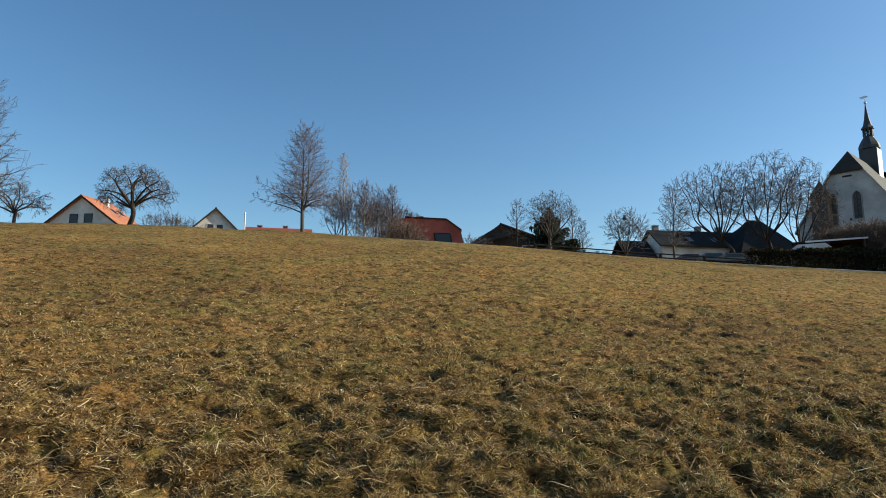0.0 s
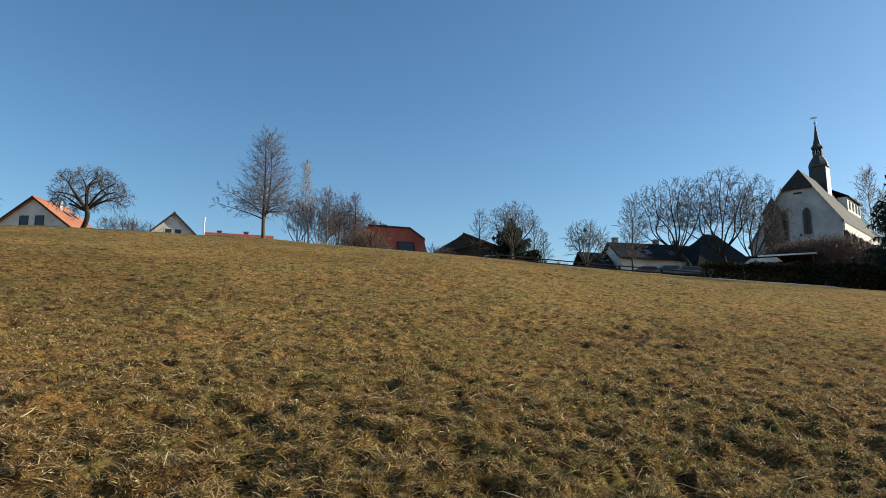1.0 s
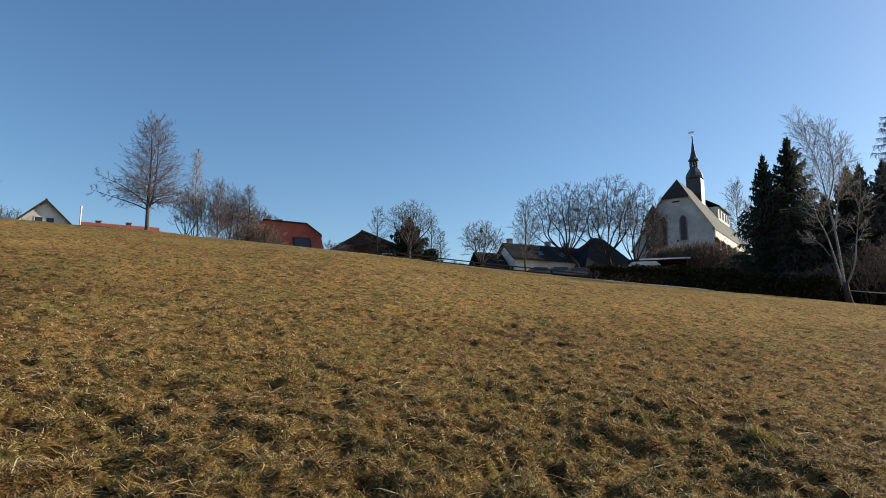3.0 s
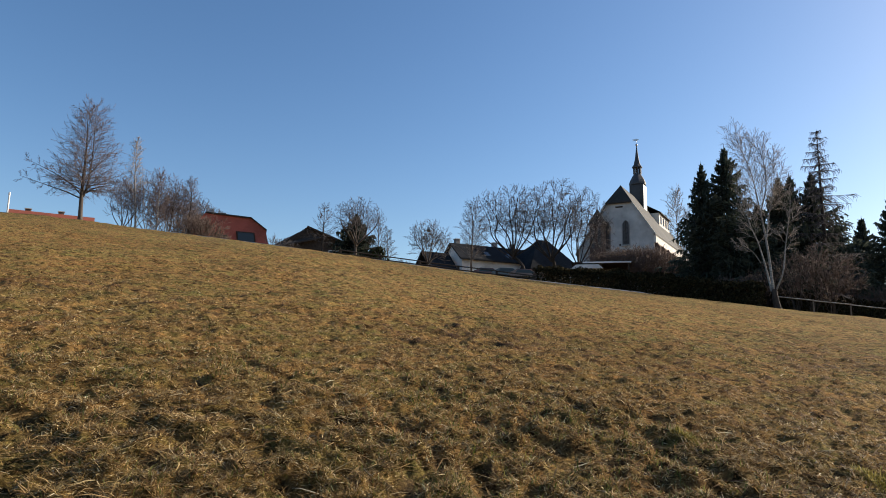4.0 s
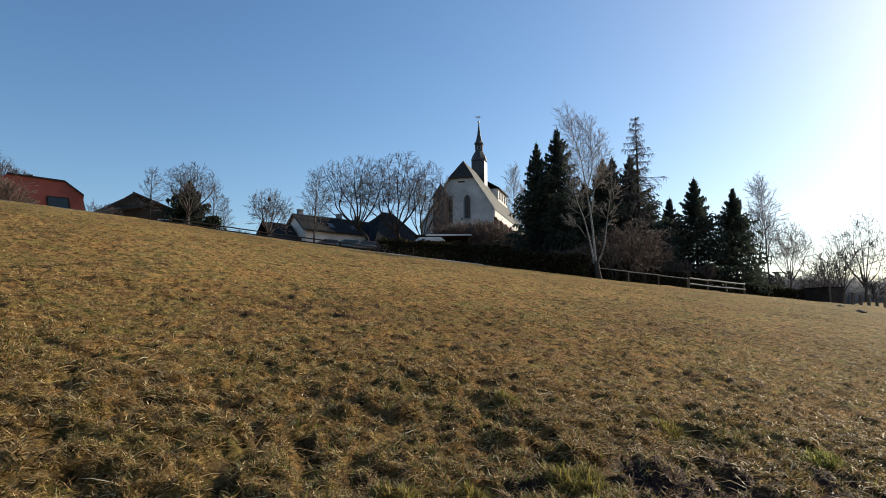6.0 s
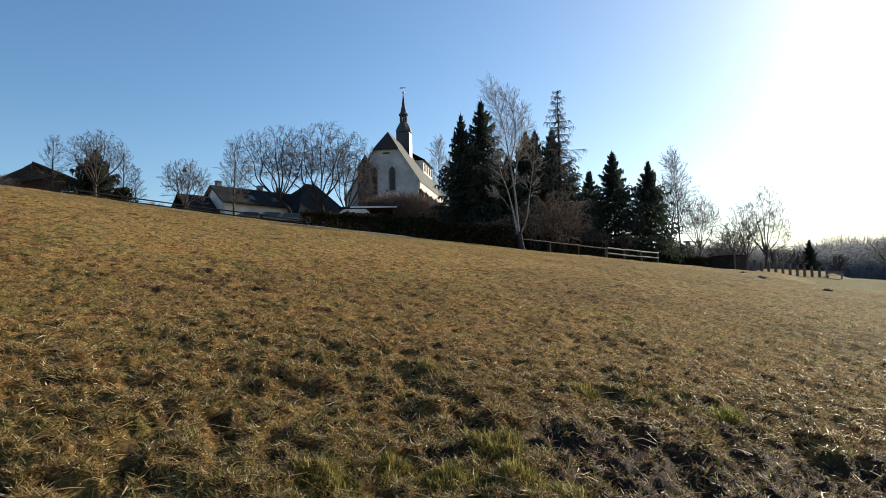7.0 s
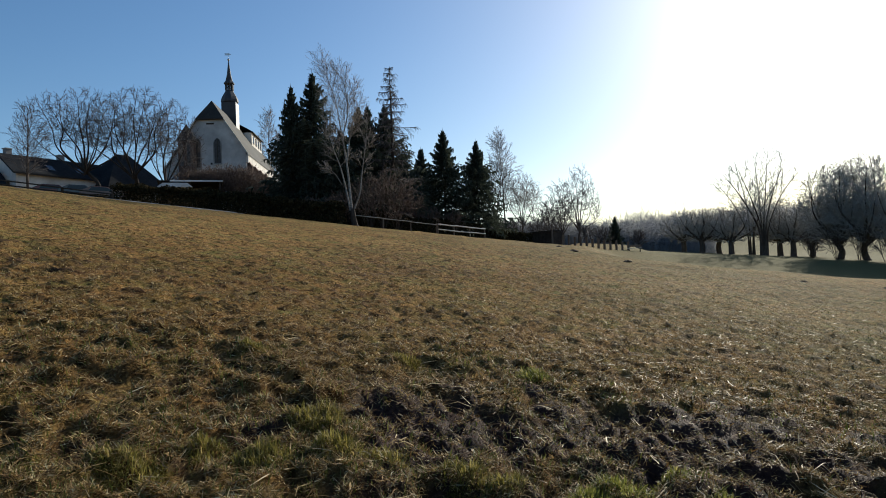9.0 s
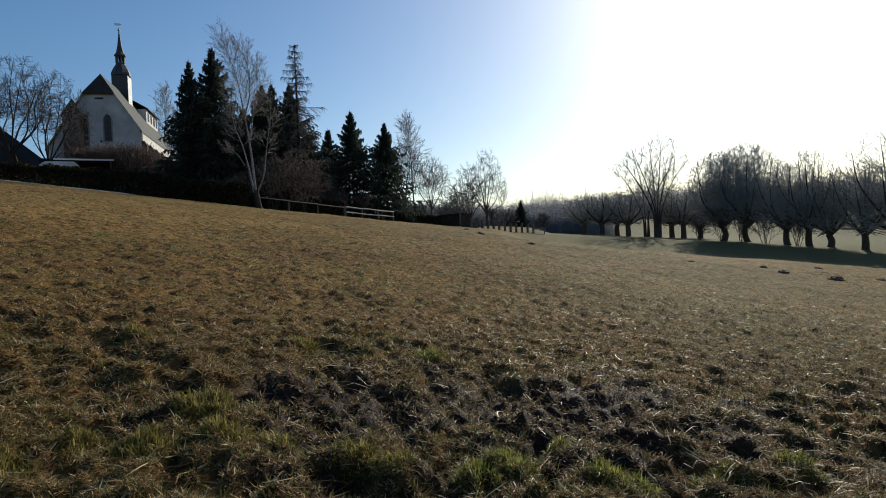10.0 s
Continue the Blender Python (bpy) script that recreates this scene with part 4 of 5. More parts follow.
def white_house():
    t = gable_house("house", at_top(-22.5, 95, 0.199, 8.2), 22, 8.4, 10, 4.1, 8.2, M_PLASTER, M_SLATE, "white gabled house with a dark slate roof behind the hilltop")
    for x in (-0.62, 0.62):
        window(t, x, 5.5, 1.0, 0.85, -0.004, bars=0, frame_mat=M_WHITE)


def low_red_house():
    p = at_top(-19.9, 92, 0.1735, 5.0)
    t = thing("house", p, 16, "low house with a long red tiled roof behind the hilltop", "house")
    part("wall", boxed((0, -2.5, -2.5), (8.6, 2.5, 3.0)), M_PLASTER, t)
    part("roof", slab([(-0.3, 0, 5.0), (-0.3, -3.0, 2.9), (8.9, -3.0, 2.9), (8.9, 0, 5.0)], 0.2), M_OLDTILE, t)
    part("roof", slab([(-0.3, 0, 5.0), (-0.3, 3.0, 2.9), (8.9, 3.0, 2.9), (8.9, 0, 5.0)], 0.2), M_RED, t)
    chimney(t, 1.7, 0.4, 4.9, 0.6, 0.35)
    chimney(t, 5.2, 0.4, 4.9, 0.6, 0.4)


def red_mansard():
    p = at_top(-3.9, 85, 0.1955, 7.6)
    t = thing("house", p, 2, "red mansard house with a large slanted roof window", "house")
    part("wall", boxed((-4.6, 0, -2.5), (4.6, 7, 3.1)), M_PLASTER, t)
    part("lower_roof", prism([(-5.0, 2.6), (5.0, 2.6), (4.2, 5.9), (2.4, 7.3), (-3.2, 7.6), (-4.6, 6.0)], -0.6, 7.4), M_RED, t)
    part("upper_roof", slab([(2.35, -0.85, 7.42), (-3.2, -0.85, 7.72), (-3.2, 7.7, 7.72), (2.35, 7.7, 7.42)], 0.16), M_BROWNROOF, t)
    part("upper_roof", slab([(2.35, -0.85, 7.42), (4.35, -0.85, 5.95), (4.35, 7.7, 5.95), (2.35, 7.7, 7.42)], 0.16), M_BROWNROOF, t)
    w = part("roof_window", prism([(0.85, 3.5), (3.25, 3.3), (2.85, 5.45), (0.6, 5.5)], -0.72, -0.6), M_DARKWOOD, t)
    part("pane", prism([(1.02, 3.65), (3.02, 3.5), (2.72, 5.3), (0.8, 5.35)], -0.76, -0.7), M_GLASS, w)
    w = part("roof_window", prism([(-1.6, 3.9), (-0.3, 3.9), (-0.4, 4.9), (-1.6, 4.95)], -0.72, -0.6), M_DARKWOOD, t)
    part("pane", prism([(-1.5, 4.0), (-0.42, 4.0), (-0.5, 4.8), (-1.5, 4.85)], -0.76, -0.7), M_GLASS, w)
    chimney(t, -1.4, 3.0, 7.4, 0.9, 0.9, M_SLATE)


def dark_bungalow():
    p = at_top(2.5, 82, 0.19, 5.6)
    t = thing("house", p, 0, "low dark house with a broad shallow roof", "house")
    part("wall", boxed((-4.0, 0, -2.5), (5.6, 7, 2.4)), M_GREYWALL, t)
    part("roof", slab([(0.0, 3.0, 5.6), (-4.4, -0.6, 2.3), (1.6, -0.6, 3.9), (1.0, 2.0, 5.0)], 0.2), M_BROWNROOF, t)
    part("roof", slab([(0.0, 3.0, 5.6), (-4.6, -0.6, 2.25), (-4.6, 7.4, 2.25), (0.0, 4.2, 5.6)], 0.2), M_BROWNROOF, t)
    part("roof", slab([(0.0, 2.6, 5.55), (0.0, -0.7, 5.3), (6.4, -0.7, 2.9), (6.4, 7.4, 2.9)], 0.2), M_BROWNROOF, t)
    part("gable", prism([(-4.0, 2.2), (5.6, 2.2), (5.6, 3.0), (0.0, 5.25)], -0.02, 0.25), M_DARKWOOD, t)
    window(t, 3.6, 1.9, 1.6, 1.0, -0.03, bars=1)


def long_house():
    p = at_top(15.4, 92, 0.1685, 5.6)
    t = thing("house", p, 12, "long house with steep dark slate roof, white gable and chimneys", "house")
    part("wall", prism([(-3.1, -2.5), (3.1, -2.5), (3.1, 3.08), (0, 5.4), (-3.1, 3.08)], 0.2, 15.5, "X"), M_PLASTER, t)
    for s in (-1, 1):
        part("roof", slab([(-0.3, 0, 5.6), (-0.3, s * 3.5, 3.0), (15.5, s * 3.5, 3.0), (15.5, 0, 5.6)], 0.22), M_DULLSLATE, t)
    part("annex_wall", boxed((-4.6, -2.0, -2.5), (0.15, 2.0, 1.6)), M_GREYWALL, t)
    for s in (-1, 1):
        part("annex_roof", slab([(-4.8, 0, 4.0), (-4.8, s * 2.8, 1.4), (-0.35, s * 2.8, 1.4), (-0.35, 0, 4.0)], 0.15), M_DULLSLATE, t)
    # the hipped wing at the far end
    part("wing_wall", boxed((10.4, -5.6, -2.5), (18.9, 2.0, 2.1)), M_GREYWALL, t)
    a, b = (13.3, -2.6, 6.9), (15.2, -2.6, 6.9)
    c = [(9.6, -6.2, 1.9), (19.6, -6.2, 1.9), (19.6, 2.6, 1.9), (9.6, 2.6, 1.9)]
    for f in ([a, c[0], c[1], b], [b, c[1], c[2]], [b, c[2], c[3], a], [a, c[3], c[0]]):
        part("wing_roof", slab(f, 0.2), M_DULLSLATE, t)
    for x in (1.2, 7.6, 10.8):
        chimney(t, x, 0.5, 5.4, 0.7, 0.85, M_GREYWALL)
    k = 2.6 / 3.5
    for x in (3.4, 7.2):
        window(t, x, 1.3, 1.1, 1.2, -3.104, bars=1)
    for x in (4.4, 8.0):
        part("skylight", slab([(x, -1.6, 5.6 - 1.6 * k + 0.05), (x, -2.5, 5.6 - 2.5 * k + 0.05), (x + 0.8, -2.5, 5.6 - 2.5 * k + 0.05), (x + 0.8, -1.6, 5.6 - 1.6 * k + 0.05)], 0.05), M_GLASS, t)


orange_house()
white_house()
low_red_house()
red_mansard()
dark_bungalow()
long_house()


# ---- the church ----
def lancet(w, h, n=6):
    """Outline of a pointed arch, from its sill."""
    pts = [(-w / 2, 0), (w / 2, 0), (w / 2, h - w)]
    for i in range(1, n):
        a = math.pi / 3 * i / n
        pts.append((-w / 2 + w * math.cos(a), h - w + w * math.sin(a)))
    pts.append((0, h - w + w * math.sin(math.pi / 3)))
    for i in range(n - 1, 0, -1):
        a = math.pi / 3 * i / n
        pts.append((w / 2 - w * math.cos(a), h - w + w * math.sin(a)))
    pts.append((-w / 2, h - w))
    return pts


def church():
    base_z, half, eave, ridge, deep = 9.6, 5.3, 10.9, 19.1, 29.0
    t = thing("church", (52.95, 90.75, base_z), -45, "old village church, grey-white plaster, steep slate roof and ridge turret", "church")
    slope = (ridge - eave) / half
    hip = ridge - 3.1
    hx = (ridge - hip) / slope
    left = 6.9
    part("wall", prism([(-left, -3), (half, -3), (half, eave), (hx, hip), (-hx, hip), (-left, eave - (left - half) * slope)], 0.0, deep), M_CHURCH, t)
    o, y0, back = 0.35, -0.3, 1.3
    for s in (-1, 1):
        e = s * (half + o) if s > 0 else -left - o
        ez = ridge - abs(e) * slope
        part("roof", slab([(0, back, ridge + 0.2), (s * hx, y0, hip + 0.2), (e, y0, ez + 0.2), (e, deep + 0.3, ez + 0.2), (0, deep + 0.3, ridge + 0.2)], 0.25), M_CHROOF, t)
        part("verge_board", slab([(s * hx, y0 - 0.1, hip + 0.27), (e, y0 - 0.1, ez + 0.27), (e, y0 - 0.005, ez + 0.27), (s * hx, y0 - 0.005, hip + 0.27)], 0.3), M_KERB, t)
    part("hip_roof", slab([(0, back, ridge + 0.21), (-hx - 0.1, y0 - 0.12, hip + 0.16), (hx + 0.1, y0 - 0.12, hip + 0.16)], 0.22), M_HIPSLATE, t)
    # pointed windows in the gable, set back in the wall
    for x, z, w, h in ((1.0, 9.2, 0.95, 4.0), (-2.0, 8.6, 0.75, 4.6)):
        pts = lancet(w + 0.36, h + 0.3)
        fr = part("window", prism([(x + a, z - 0.15 + b) for a, b in pts], -0.06, -0.002), M_GREYWALL, t)
        part("pane", prism([(x + a, z + b) for a, b in lancet(w, h)], -0.075, -0.062), M_LEADED, fr)
        part("glazing_bar", boxed((x - 0.04, -0.1, z), (x + 0.04, -0.076, z + h - w * 0.2)), M_DARKWOOD, fr)
        part("sill", boxed((x - w / 2 - 0.25, -0.22, z - 0.3), (x + w / 2 + 0.25, -0.002, z - 0.155), 0.03), M_KERB, fr)
    part("vent_slit", boxed((-0.6, -0.03, hip - 0.75), (0.6, -0.002, hip - 0.5)), M_DARKWOOD, t)
    part("vent_slit", boxed((-0.1, -0.03, 9.0), (0.18, -0.002, 9.3)), M_DARKWOOD, t)
    # small stair tower with a brown pointed roof against the gable
    bay = part("stair_tower", boxed((-4.4, -1.8, -3), (-2.2, -0.003, 12.5), 0.03), M_BRICK, t)
    for x in (-3.85, -2.8):
        part("opening", prism([(x + a, 8.6 + b2) for a, b2 in lancet(0.5, 3.6)], -1.83, -1.803), M_LEADED, bay)
    bm = bmesh.new()
    ring = [bm.verts.new(c) for c in ((-4.65, -2.05, 12.45), (-1.95, -2.05, 12.45), (-1.95, 0.2, 12.45), (-4.65, 0.2, 12.45))]
    tip = bm.verts.new((-3.3, -0.9, 15.2))
    for i in range(4):
        bm.faces.new((ring[i], ring[(i + 1) % 4], tip))
    bm.faces.new(ring[::-1])
    part("tower_roof", bm, M_BROWNROOF, bay)
    part("corner_buttress", prism([(-left - 0.1, -3), (-left + 1.0, -3), (-left + 1.0, 6.6), (-left - 0.1, 5.2)], -0.6, -0.003), M_BRICK, t)
    # side wall: buttresses with windows between
    y = 1.0
    while y < deep - 1:
        b = part("buttress", prism([(half, -3), (half + 1.25, -3), (half + 1.25, 6.4), (half + 0.75, 7.4), (half + 0.75, 8.6), (half, 9.9)], y - 0.4, y + 0.4), M_BRICK, t)
        part("weathering", slab([(half + 1.3, y - 0.46, 6.45), (half + 1.3, y + 0.46, 6.45), (half + 0.72, y + 0.46, 7.52), (half + 0.72, y - 0.46, 7.52)], 0.08), M_KERB, b)
        if y + 2.2 < deep:
            pts = lancet(1.6, 6.2)
            fr = part("window", prism([(y + 2.1 + a, 2.4 + b2) for a, b2 in pts], half + 0.003, half + 0.06, "X"), M_BRICK, t)
            part("pane", prism([(y + 2.1 + a, 2.6 + b2) for a, b2 in lancet(1.15, 5.7)], half + 0.062, half + 0.075, "X"), M_LEADED, fr)
        y += 4.2
    # band under the eave in whiter plaster, painting in the wall's sunlit strip
    part("bright_cornice", boxed((half + 0.003, 0.05, eave - 1.7), (half + 0.3, deep, eave - 0.45), 0.03), M_PLASTER, t)
    # white dormer on the sunny slope
    dz = ridge - 2.5 * slope
    d = part("dormer", boxed((0.2, 17.5, dz - 0.6), (2.6, 26.5, dz + 2.4)), M_PLASTER, t)
    part("dormer_roof", slab([(0.0, 17.2, ridge + 0.35), (3.0, 17.2, dz + 2.45), (3.0, 26.8, dz + 2.45), (0.0, 26.8, ridge + 0.35)], 0.18), M_SLATE, d)
    for y in (19.0, 21.2, 23.4, 25.4):
        wf = part("dormer_window", boxed((2.603, y - 0.5, dz + 0.5), (2.66, y + 0.5, dz + 1.9), 0.01), M_DARKWOOD, d)
        part("pane", boxed((2.662, y - 0.4, dz + 0.6), (2.675, y + 0.4, dz + 1.8)), M_GLASS, wf)
    # ridge turret
    ty, s2 = 13.0, 1.2
    tz = ridge - 2.6
    tur = part("turret", boxed((-s2, ty - s2, tz), (s2, ty + s2, ridge + 2.8), 0.03), M_COPPER, t, "slate-clad turret with its sunlit side coloured white")
    # added white panel puts the sunlight on this turret face into its colour
    part("lit_turret_side", boxed((s2 + 0.003, ty - s2, ridge - 2.0), (s2 + 0.06, ty + s2, ridge + 2.7)), M_WHITE, tur, "turret side coloured white for the sunlight on it")
    rings = [(1.3, 0), (1.5, 0.12), (1.48, 0.5), (1.3, 1.0), (1.0, 1.55), (0.75, 1.95), (0.66, 2.2)]
    bm = turned([(a, ridge + 2.8 + b) for a, b in rings], 8)
    bmesh.ops.translate(bm, vec=(0, ty, 0), verts=bm.verts)
    part("dome", bm, M_COPPER, tur)
    lz = ridge + 5.0
    for i in range(8):
        a = 2 * math.pi * (i + 0.5) / 8
        x, y = 0.62 * math.cos(a), ty + 0.62 * math.sin(a)
        part("lantern_post", boxed((x - 0.1, y - 0.1, lz), (x + 0.1, y + 0.1, lz + 1.15)), M_COPPER, tur)
    bm = turned([(0.9, lz + 1.15), (0.92, lz + 1.3), (0.6, lz + 1.75), (0.34, lz + 2.9), (0.16, lz + 4.4), (0.07, lz + 5.3)], 8)
    bmesh.ops.translate(bm, vec=(0, ty, 0), verts=bm.verts)
    part("spire", bm, M_COPPER, tur)
    bm = turned([(0.03, lz + 5.25), (0.16, lz + 5.35), (0.22, lz + 5.5), (0.16, lz + 5.66), (0.03, lz + 5.75), (0.03, lz + 6.7)], 8)
    bmesh.ops.translate(bm, vec=(0, ty, 0), verts=bm.verts)
    part("finial", bm, M_METAL, tur)
    part("weather_vane", prism([(-0.75, lz + 6.3), (0.1, lz + 6.25), (0.5, lz + 6.45), (0.1, lz + 6.65), (-0.75, lz + 6.6), (-0.5, lz + 6.45)], ty - 0.015, ty + 0.015), M_METAL, tur)


church()


# ---- path, kerb and rails along the top of the meadow ----
def along(s, off=0.0):
    """A point of the meadow's upper edge: s metres to the right, off metres beyond it."""
    n = Vector((0.139, 0.99, 0))
    d = Vector((0.99, -0.139, 0))
    p = n * (46.0 + off) + d * s
    return Vector((p.x, p.y, float(hill(p.x, p.y))))


def strip(name, s0, s1, o0, o1, z0, z1, mat, label, category, bank=0.0):
    n = int((s1 - s0) / 1.0)
    bm = bmesh.new()
    rows = []
    for i in range(n + 1):
        s = s0 + (s1 - s0) * i / n
        a, b = along(s, o0), along(s, o1)
        rows.append([bm.verts.new((p.x, p.y, p.z + z)) for p, z in ((a, z0), (a, z1), (b, z1 + bank), (b, z0))])
    for p, q in zip(rows, rows[1:]):
        for i in range(4):
            bm.faces.new((p[i], q[i], q[(i + 1) % 4], p[(i + 1) % 4]))
    bm.faces.new(rows[0])
    bm.faces.new(rows[-1][::-1])
    ob = part(name, bm, mat, None)
    return tagged(ob, label, category, "", "structure")


strip("path", -14, 21.5, 0.2, 1.9, -0.3, 0.03, M_ASPHALT, "pale worn asphalt path along the top of the meadow", "path", 0.08)
strip("kerb", -14, 21.5, 0.0, 0.195, -0.3, 0.06, M_KERB, "low pale concrete kerb between meadow and path", "kerb")


def rail_fence(s0, s1, off, high, gap, label, rails=(0.95, 0.55), mat=None, rail_mat=None, post=0.08, bar=0.05, group=""):
    p0 = along(s0, off)
    t = thing("fence", p0, 0, label, "fence", group)
    n = max(1, round((s1 - s0) / gap))
    rng = random.Random(int(s0 * 10))
    ps = [along(s0 + (s1 - s0) * i / n, off) - p0 for i in range(n + 1)]
    for p in ps:
        part("post", boxed((p.x - post, p.y - post, p.z - 0.3), (p.x + post, p.y + post, p.z + high), 0.015), mat or M_DARKWOOD, t)
    for h in rails:
        for a, b in zip(ps, ps[1:]):
            u = a + Vector((0, -post - bar, h + rng.uniform(-0.03, 0.03)))
            v = b + Vector((0, -post - bar, h + rng.uniform(-0.03, 0.03)))
            vv, ff = tubes([(u, v, bar, bar * 0.9)], 6)
            part_mesh("rail", mesh_np("rail", vv, ff), rail_mat or M_DARKWOOD, t)
    return t


rail_fence(-2, 13, 2.3, 0.52, 3.0, "low dark wooden rail fence beside the path", (0.44, 0.2))


# ---- hedges, canopy, cars ----
hedge("hedge", 23.3, 71, 31.1, 59, 1.9, 1.6, 71, "dark clipped hedge below the church", 9000)
hedge("hedge", 31.1, 59, 41.5, 57, 1.8, 1.8, 72, "dark unclipped hedge below the church", 9000)


def canopy():
    a, b = spot(26.2, 77, 0), spot(31.1, 76, 0)
    t = thing("carport", a, -29, "open carport with a flat white-edged roof behind the hedge", "carport")
    ln = (b - a).length
    z = 11.8 - a.z
    part("roof", boxed((0, -2.2, z), (ln, 2.2, z + 0.12), 0.02), M_DARKWOOD, t)
    part("fascia", boxed((1.3, -2.26, z - 0.02), (ln, -2.203, z + 0.14)), M_WHITE, t)
    for x in (0.3, ln / 2, ln - 0.3):
        for y in (-2.0, 2.0):
            part("post", boxed((x - 0.08, y - 0.08, -3.0), (x + 0.08, y + 0.08, z)), M_DARKWOOD, t)
    part("back_wall", boxed((0.1, 2.0, -2.5), (ln - 0.1, 2.1, z)), M_DARKWOOD, t)
    c = thing("tent", spot(27.3, 73.0, 0.0), -29, "low white garden tent roof beside the carport", "tent")
    zz = 11.3 - c.location.z
    part("roof", prism([(-1.5, zz - 0.45), (2.0, zz - 0.45), (1.5, zz), (-0.9, zz)], -0.8, 0.8), M_WHITE, c)
    for x in (-1.5, 1.5):
        for y in (-0.9, 0.9):
            part("pole", boxed((x - 0.03, y - 0.03, -0.5), (x + 0.03, y + 0.03, zz - 0.6)), M_METAL, c)


canopy()


def car(az, r, yaw, paint, label):
    t = thing("car", spot(az, r, 0.0), yaw, label, "car", "parked cars")
    body = [(-2.1, 0.28), (2.1, 0.28), (2.12, 0.7), (1.95, 0.88), (1.1, 0.96), (0.45, 1.42), (-1.1, 1.46), (-1.85, 1.02), (-2.12, 0.92)]
    bm = prism(body, -0.82, 0.82)
    bmesh.ops.bevel(bm, geom=[e for e in bm.edges], offset=0.05, segments=1, affect="EDGES")
    part("body", bm, paint, t)
    for s in (-1, 1):
        part("side_window", prism([(-1.35, 0.98), (0.95, 0.96), (0.42, 1.34), (-1.05, 1.38)], s * 0.825 - 0.008, s * 0.825 + 0.008), M_GLASS, t)
        for x in (-1.3, 1.32):
            bm = turned([(0.2, -0.1), (0.31, -0.09), (0.31, 0.09), (0.2, 0.1)], 14)
            bmesh.ops.rotate(bm, cent=(0, 0, 0), matrix=Matrix.Rotation(radians(90), 3, "X"), verts=bm.verts)
            bmesh.ops.translate(bm, vec=(x, s * 0.78, 0.31), verts=bm.verts)
            w = part("wheel", bm, M_TYRE, t)
            bm = turned([(0.05, -0.02), (0.19, -0.02), (0.19, 0.02), (0.05, 0.02)], 12)
            bmesh.ops.rotate(bm, cent=(0, 0, 0), matrix=Matrix.Rotation(radians(90), 3, "X"), verts=bm.verts)
            bmesh.ops.translate(bm, vec=(x, s * 0.885, 0.31), verts=bm.verts)
            part("rim", bm, M_METAL, w)
    part("windscreen", slab([(1.06, -0.7, 1.005), (1.06, 0.7, 1.005), (0.5, 0.62, 1.425), (0.5, -0.62, 1.425)], 0.02), M_GLASS, t)
    part("headlight", boxed((2.06, -0.75, 0.6), (2.14, -0.45, 0.75)), M_GLASS, t)
    part("headlight", boxed((2.06, 0.45, 0.6), (2.14, 0.75, 0.75)), M_GLASS, t)


car(18.8, 79, -10, car_paint("dark_red_car_paint", (0.12, 0.02, 0.02)), "dark red car parked beyond the rail fence")
car(20.6, 78, -14, car_paint("dark_grey_car_paint", (0.06, 0.06, 0.065)), "dark grey car parked beyond the rail fence")
car(22.1, 77, -12, car_paint("brown_car_paint", (0.14, 0.06, 0.045)), "red-brown car parked beyond the rail fence")


# ---- trees on the hilltop ----
place_tree("tree", -39.0, 58, shaped_tree(1, 11.4, 0.22, [leader_rows(0, 0.97, 0.2, 60, 0.34, 0.14)], (8, 5), (62, 42, 40), (0.08, 0.05, 0.02)), M_DARKBARK, M_TWIG, "tall bare deciduous tree on the hilltop")
GNARLED = dict(angle=(58, 50, 50), lift=(0.0, -0.02, -0.06), wobble=(0.2, 0.26, 0.3), sway=0.05, finest=0.5)
place_tree("apple_tree", -36.9, 60, dome_tree(2, 3.5, 0.13, 0.95, 0.5, 0.3, 12, 13, -0.05, 0.2, 0.25, (6, 4), 118, rise=0.1, **GNARLED), M_DARKBARK, M_TWIG, "small bare spreading apple tree on the hilltop", "apple tree", "apple trees")
place_tree("apple_tree", -29.1, 56, dome_tree(5, 5.2, 0.2, 0.64, 0.46, 0.34, 15, 15, 0.06, 0.19, 0.25, (7, 4), 122, rise=0.1, **GNARLED), M_DARKBARK, M_TWIG, "gnarled bare apple tree with tangled branches", "apple tree", "apple trees")
for i, (az, h) in enumerate(((-27.0, 5.2), (-25.9, 5.6), (-24.9, 5.0))):
    place_tree("shrub", az, 88, shrub(140 + i, h, 9), M_DARKBARK, M_TWIG, "bare bush showing above the hilltop between two houses", "shrub", "bushes behind the hilltop")
place_tree("tree", -15.2, 48, lone_tree(), M_BARK, M_PURPLE, "slender bare tree with two leaders standing alone on the meadow's edge", low=0.0065)
place_tree("birch", -11.2, 70, spindly_birch(7, 11.6, 0.13, 0.12, 0.45, -0.07, 40), M_BIRCH, M_GREYTWIG, "bare white-stemmed birch in a clump", "birch", "birch clump")
place_tree("birch", -9.8, 69, spindly_birch(8, 8.6, 0.13, 0.24, 0.2, 0.0, 44, -0.1), M_BIRCH, M_PURPLE, "bare birch with purplish twigs in a clump", "birch", "birch clump")
place_tree("birch", -8.8, 71, dome_tree(9, 8.6, 0.12, 0.26, 0.44, 0.2, 7, 12), M_BARK, M_PURPLE, "bare birch with purplish twigs in a clump", "birch", "birch clump")
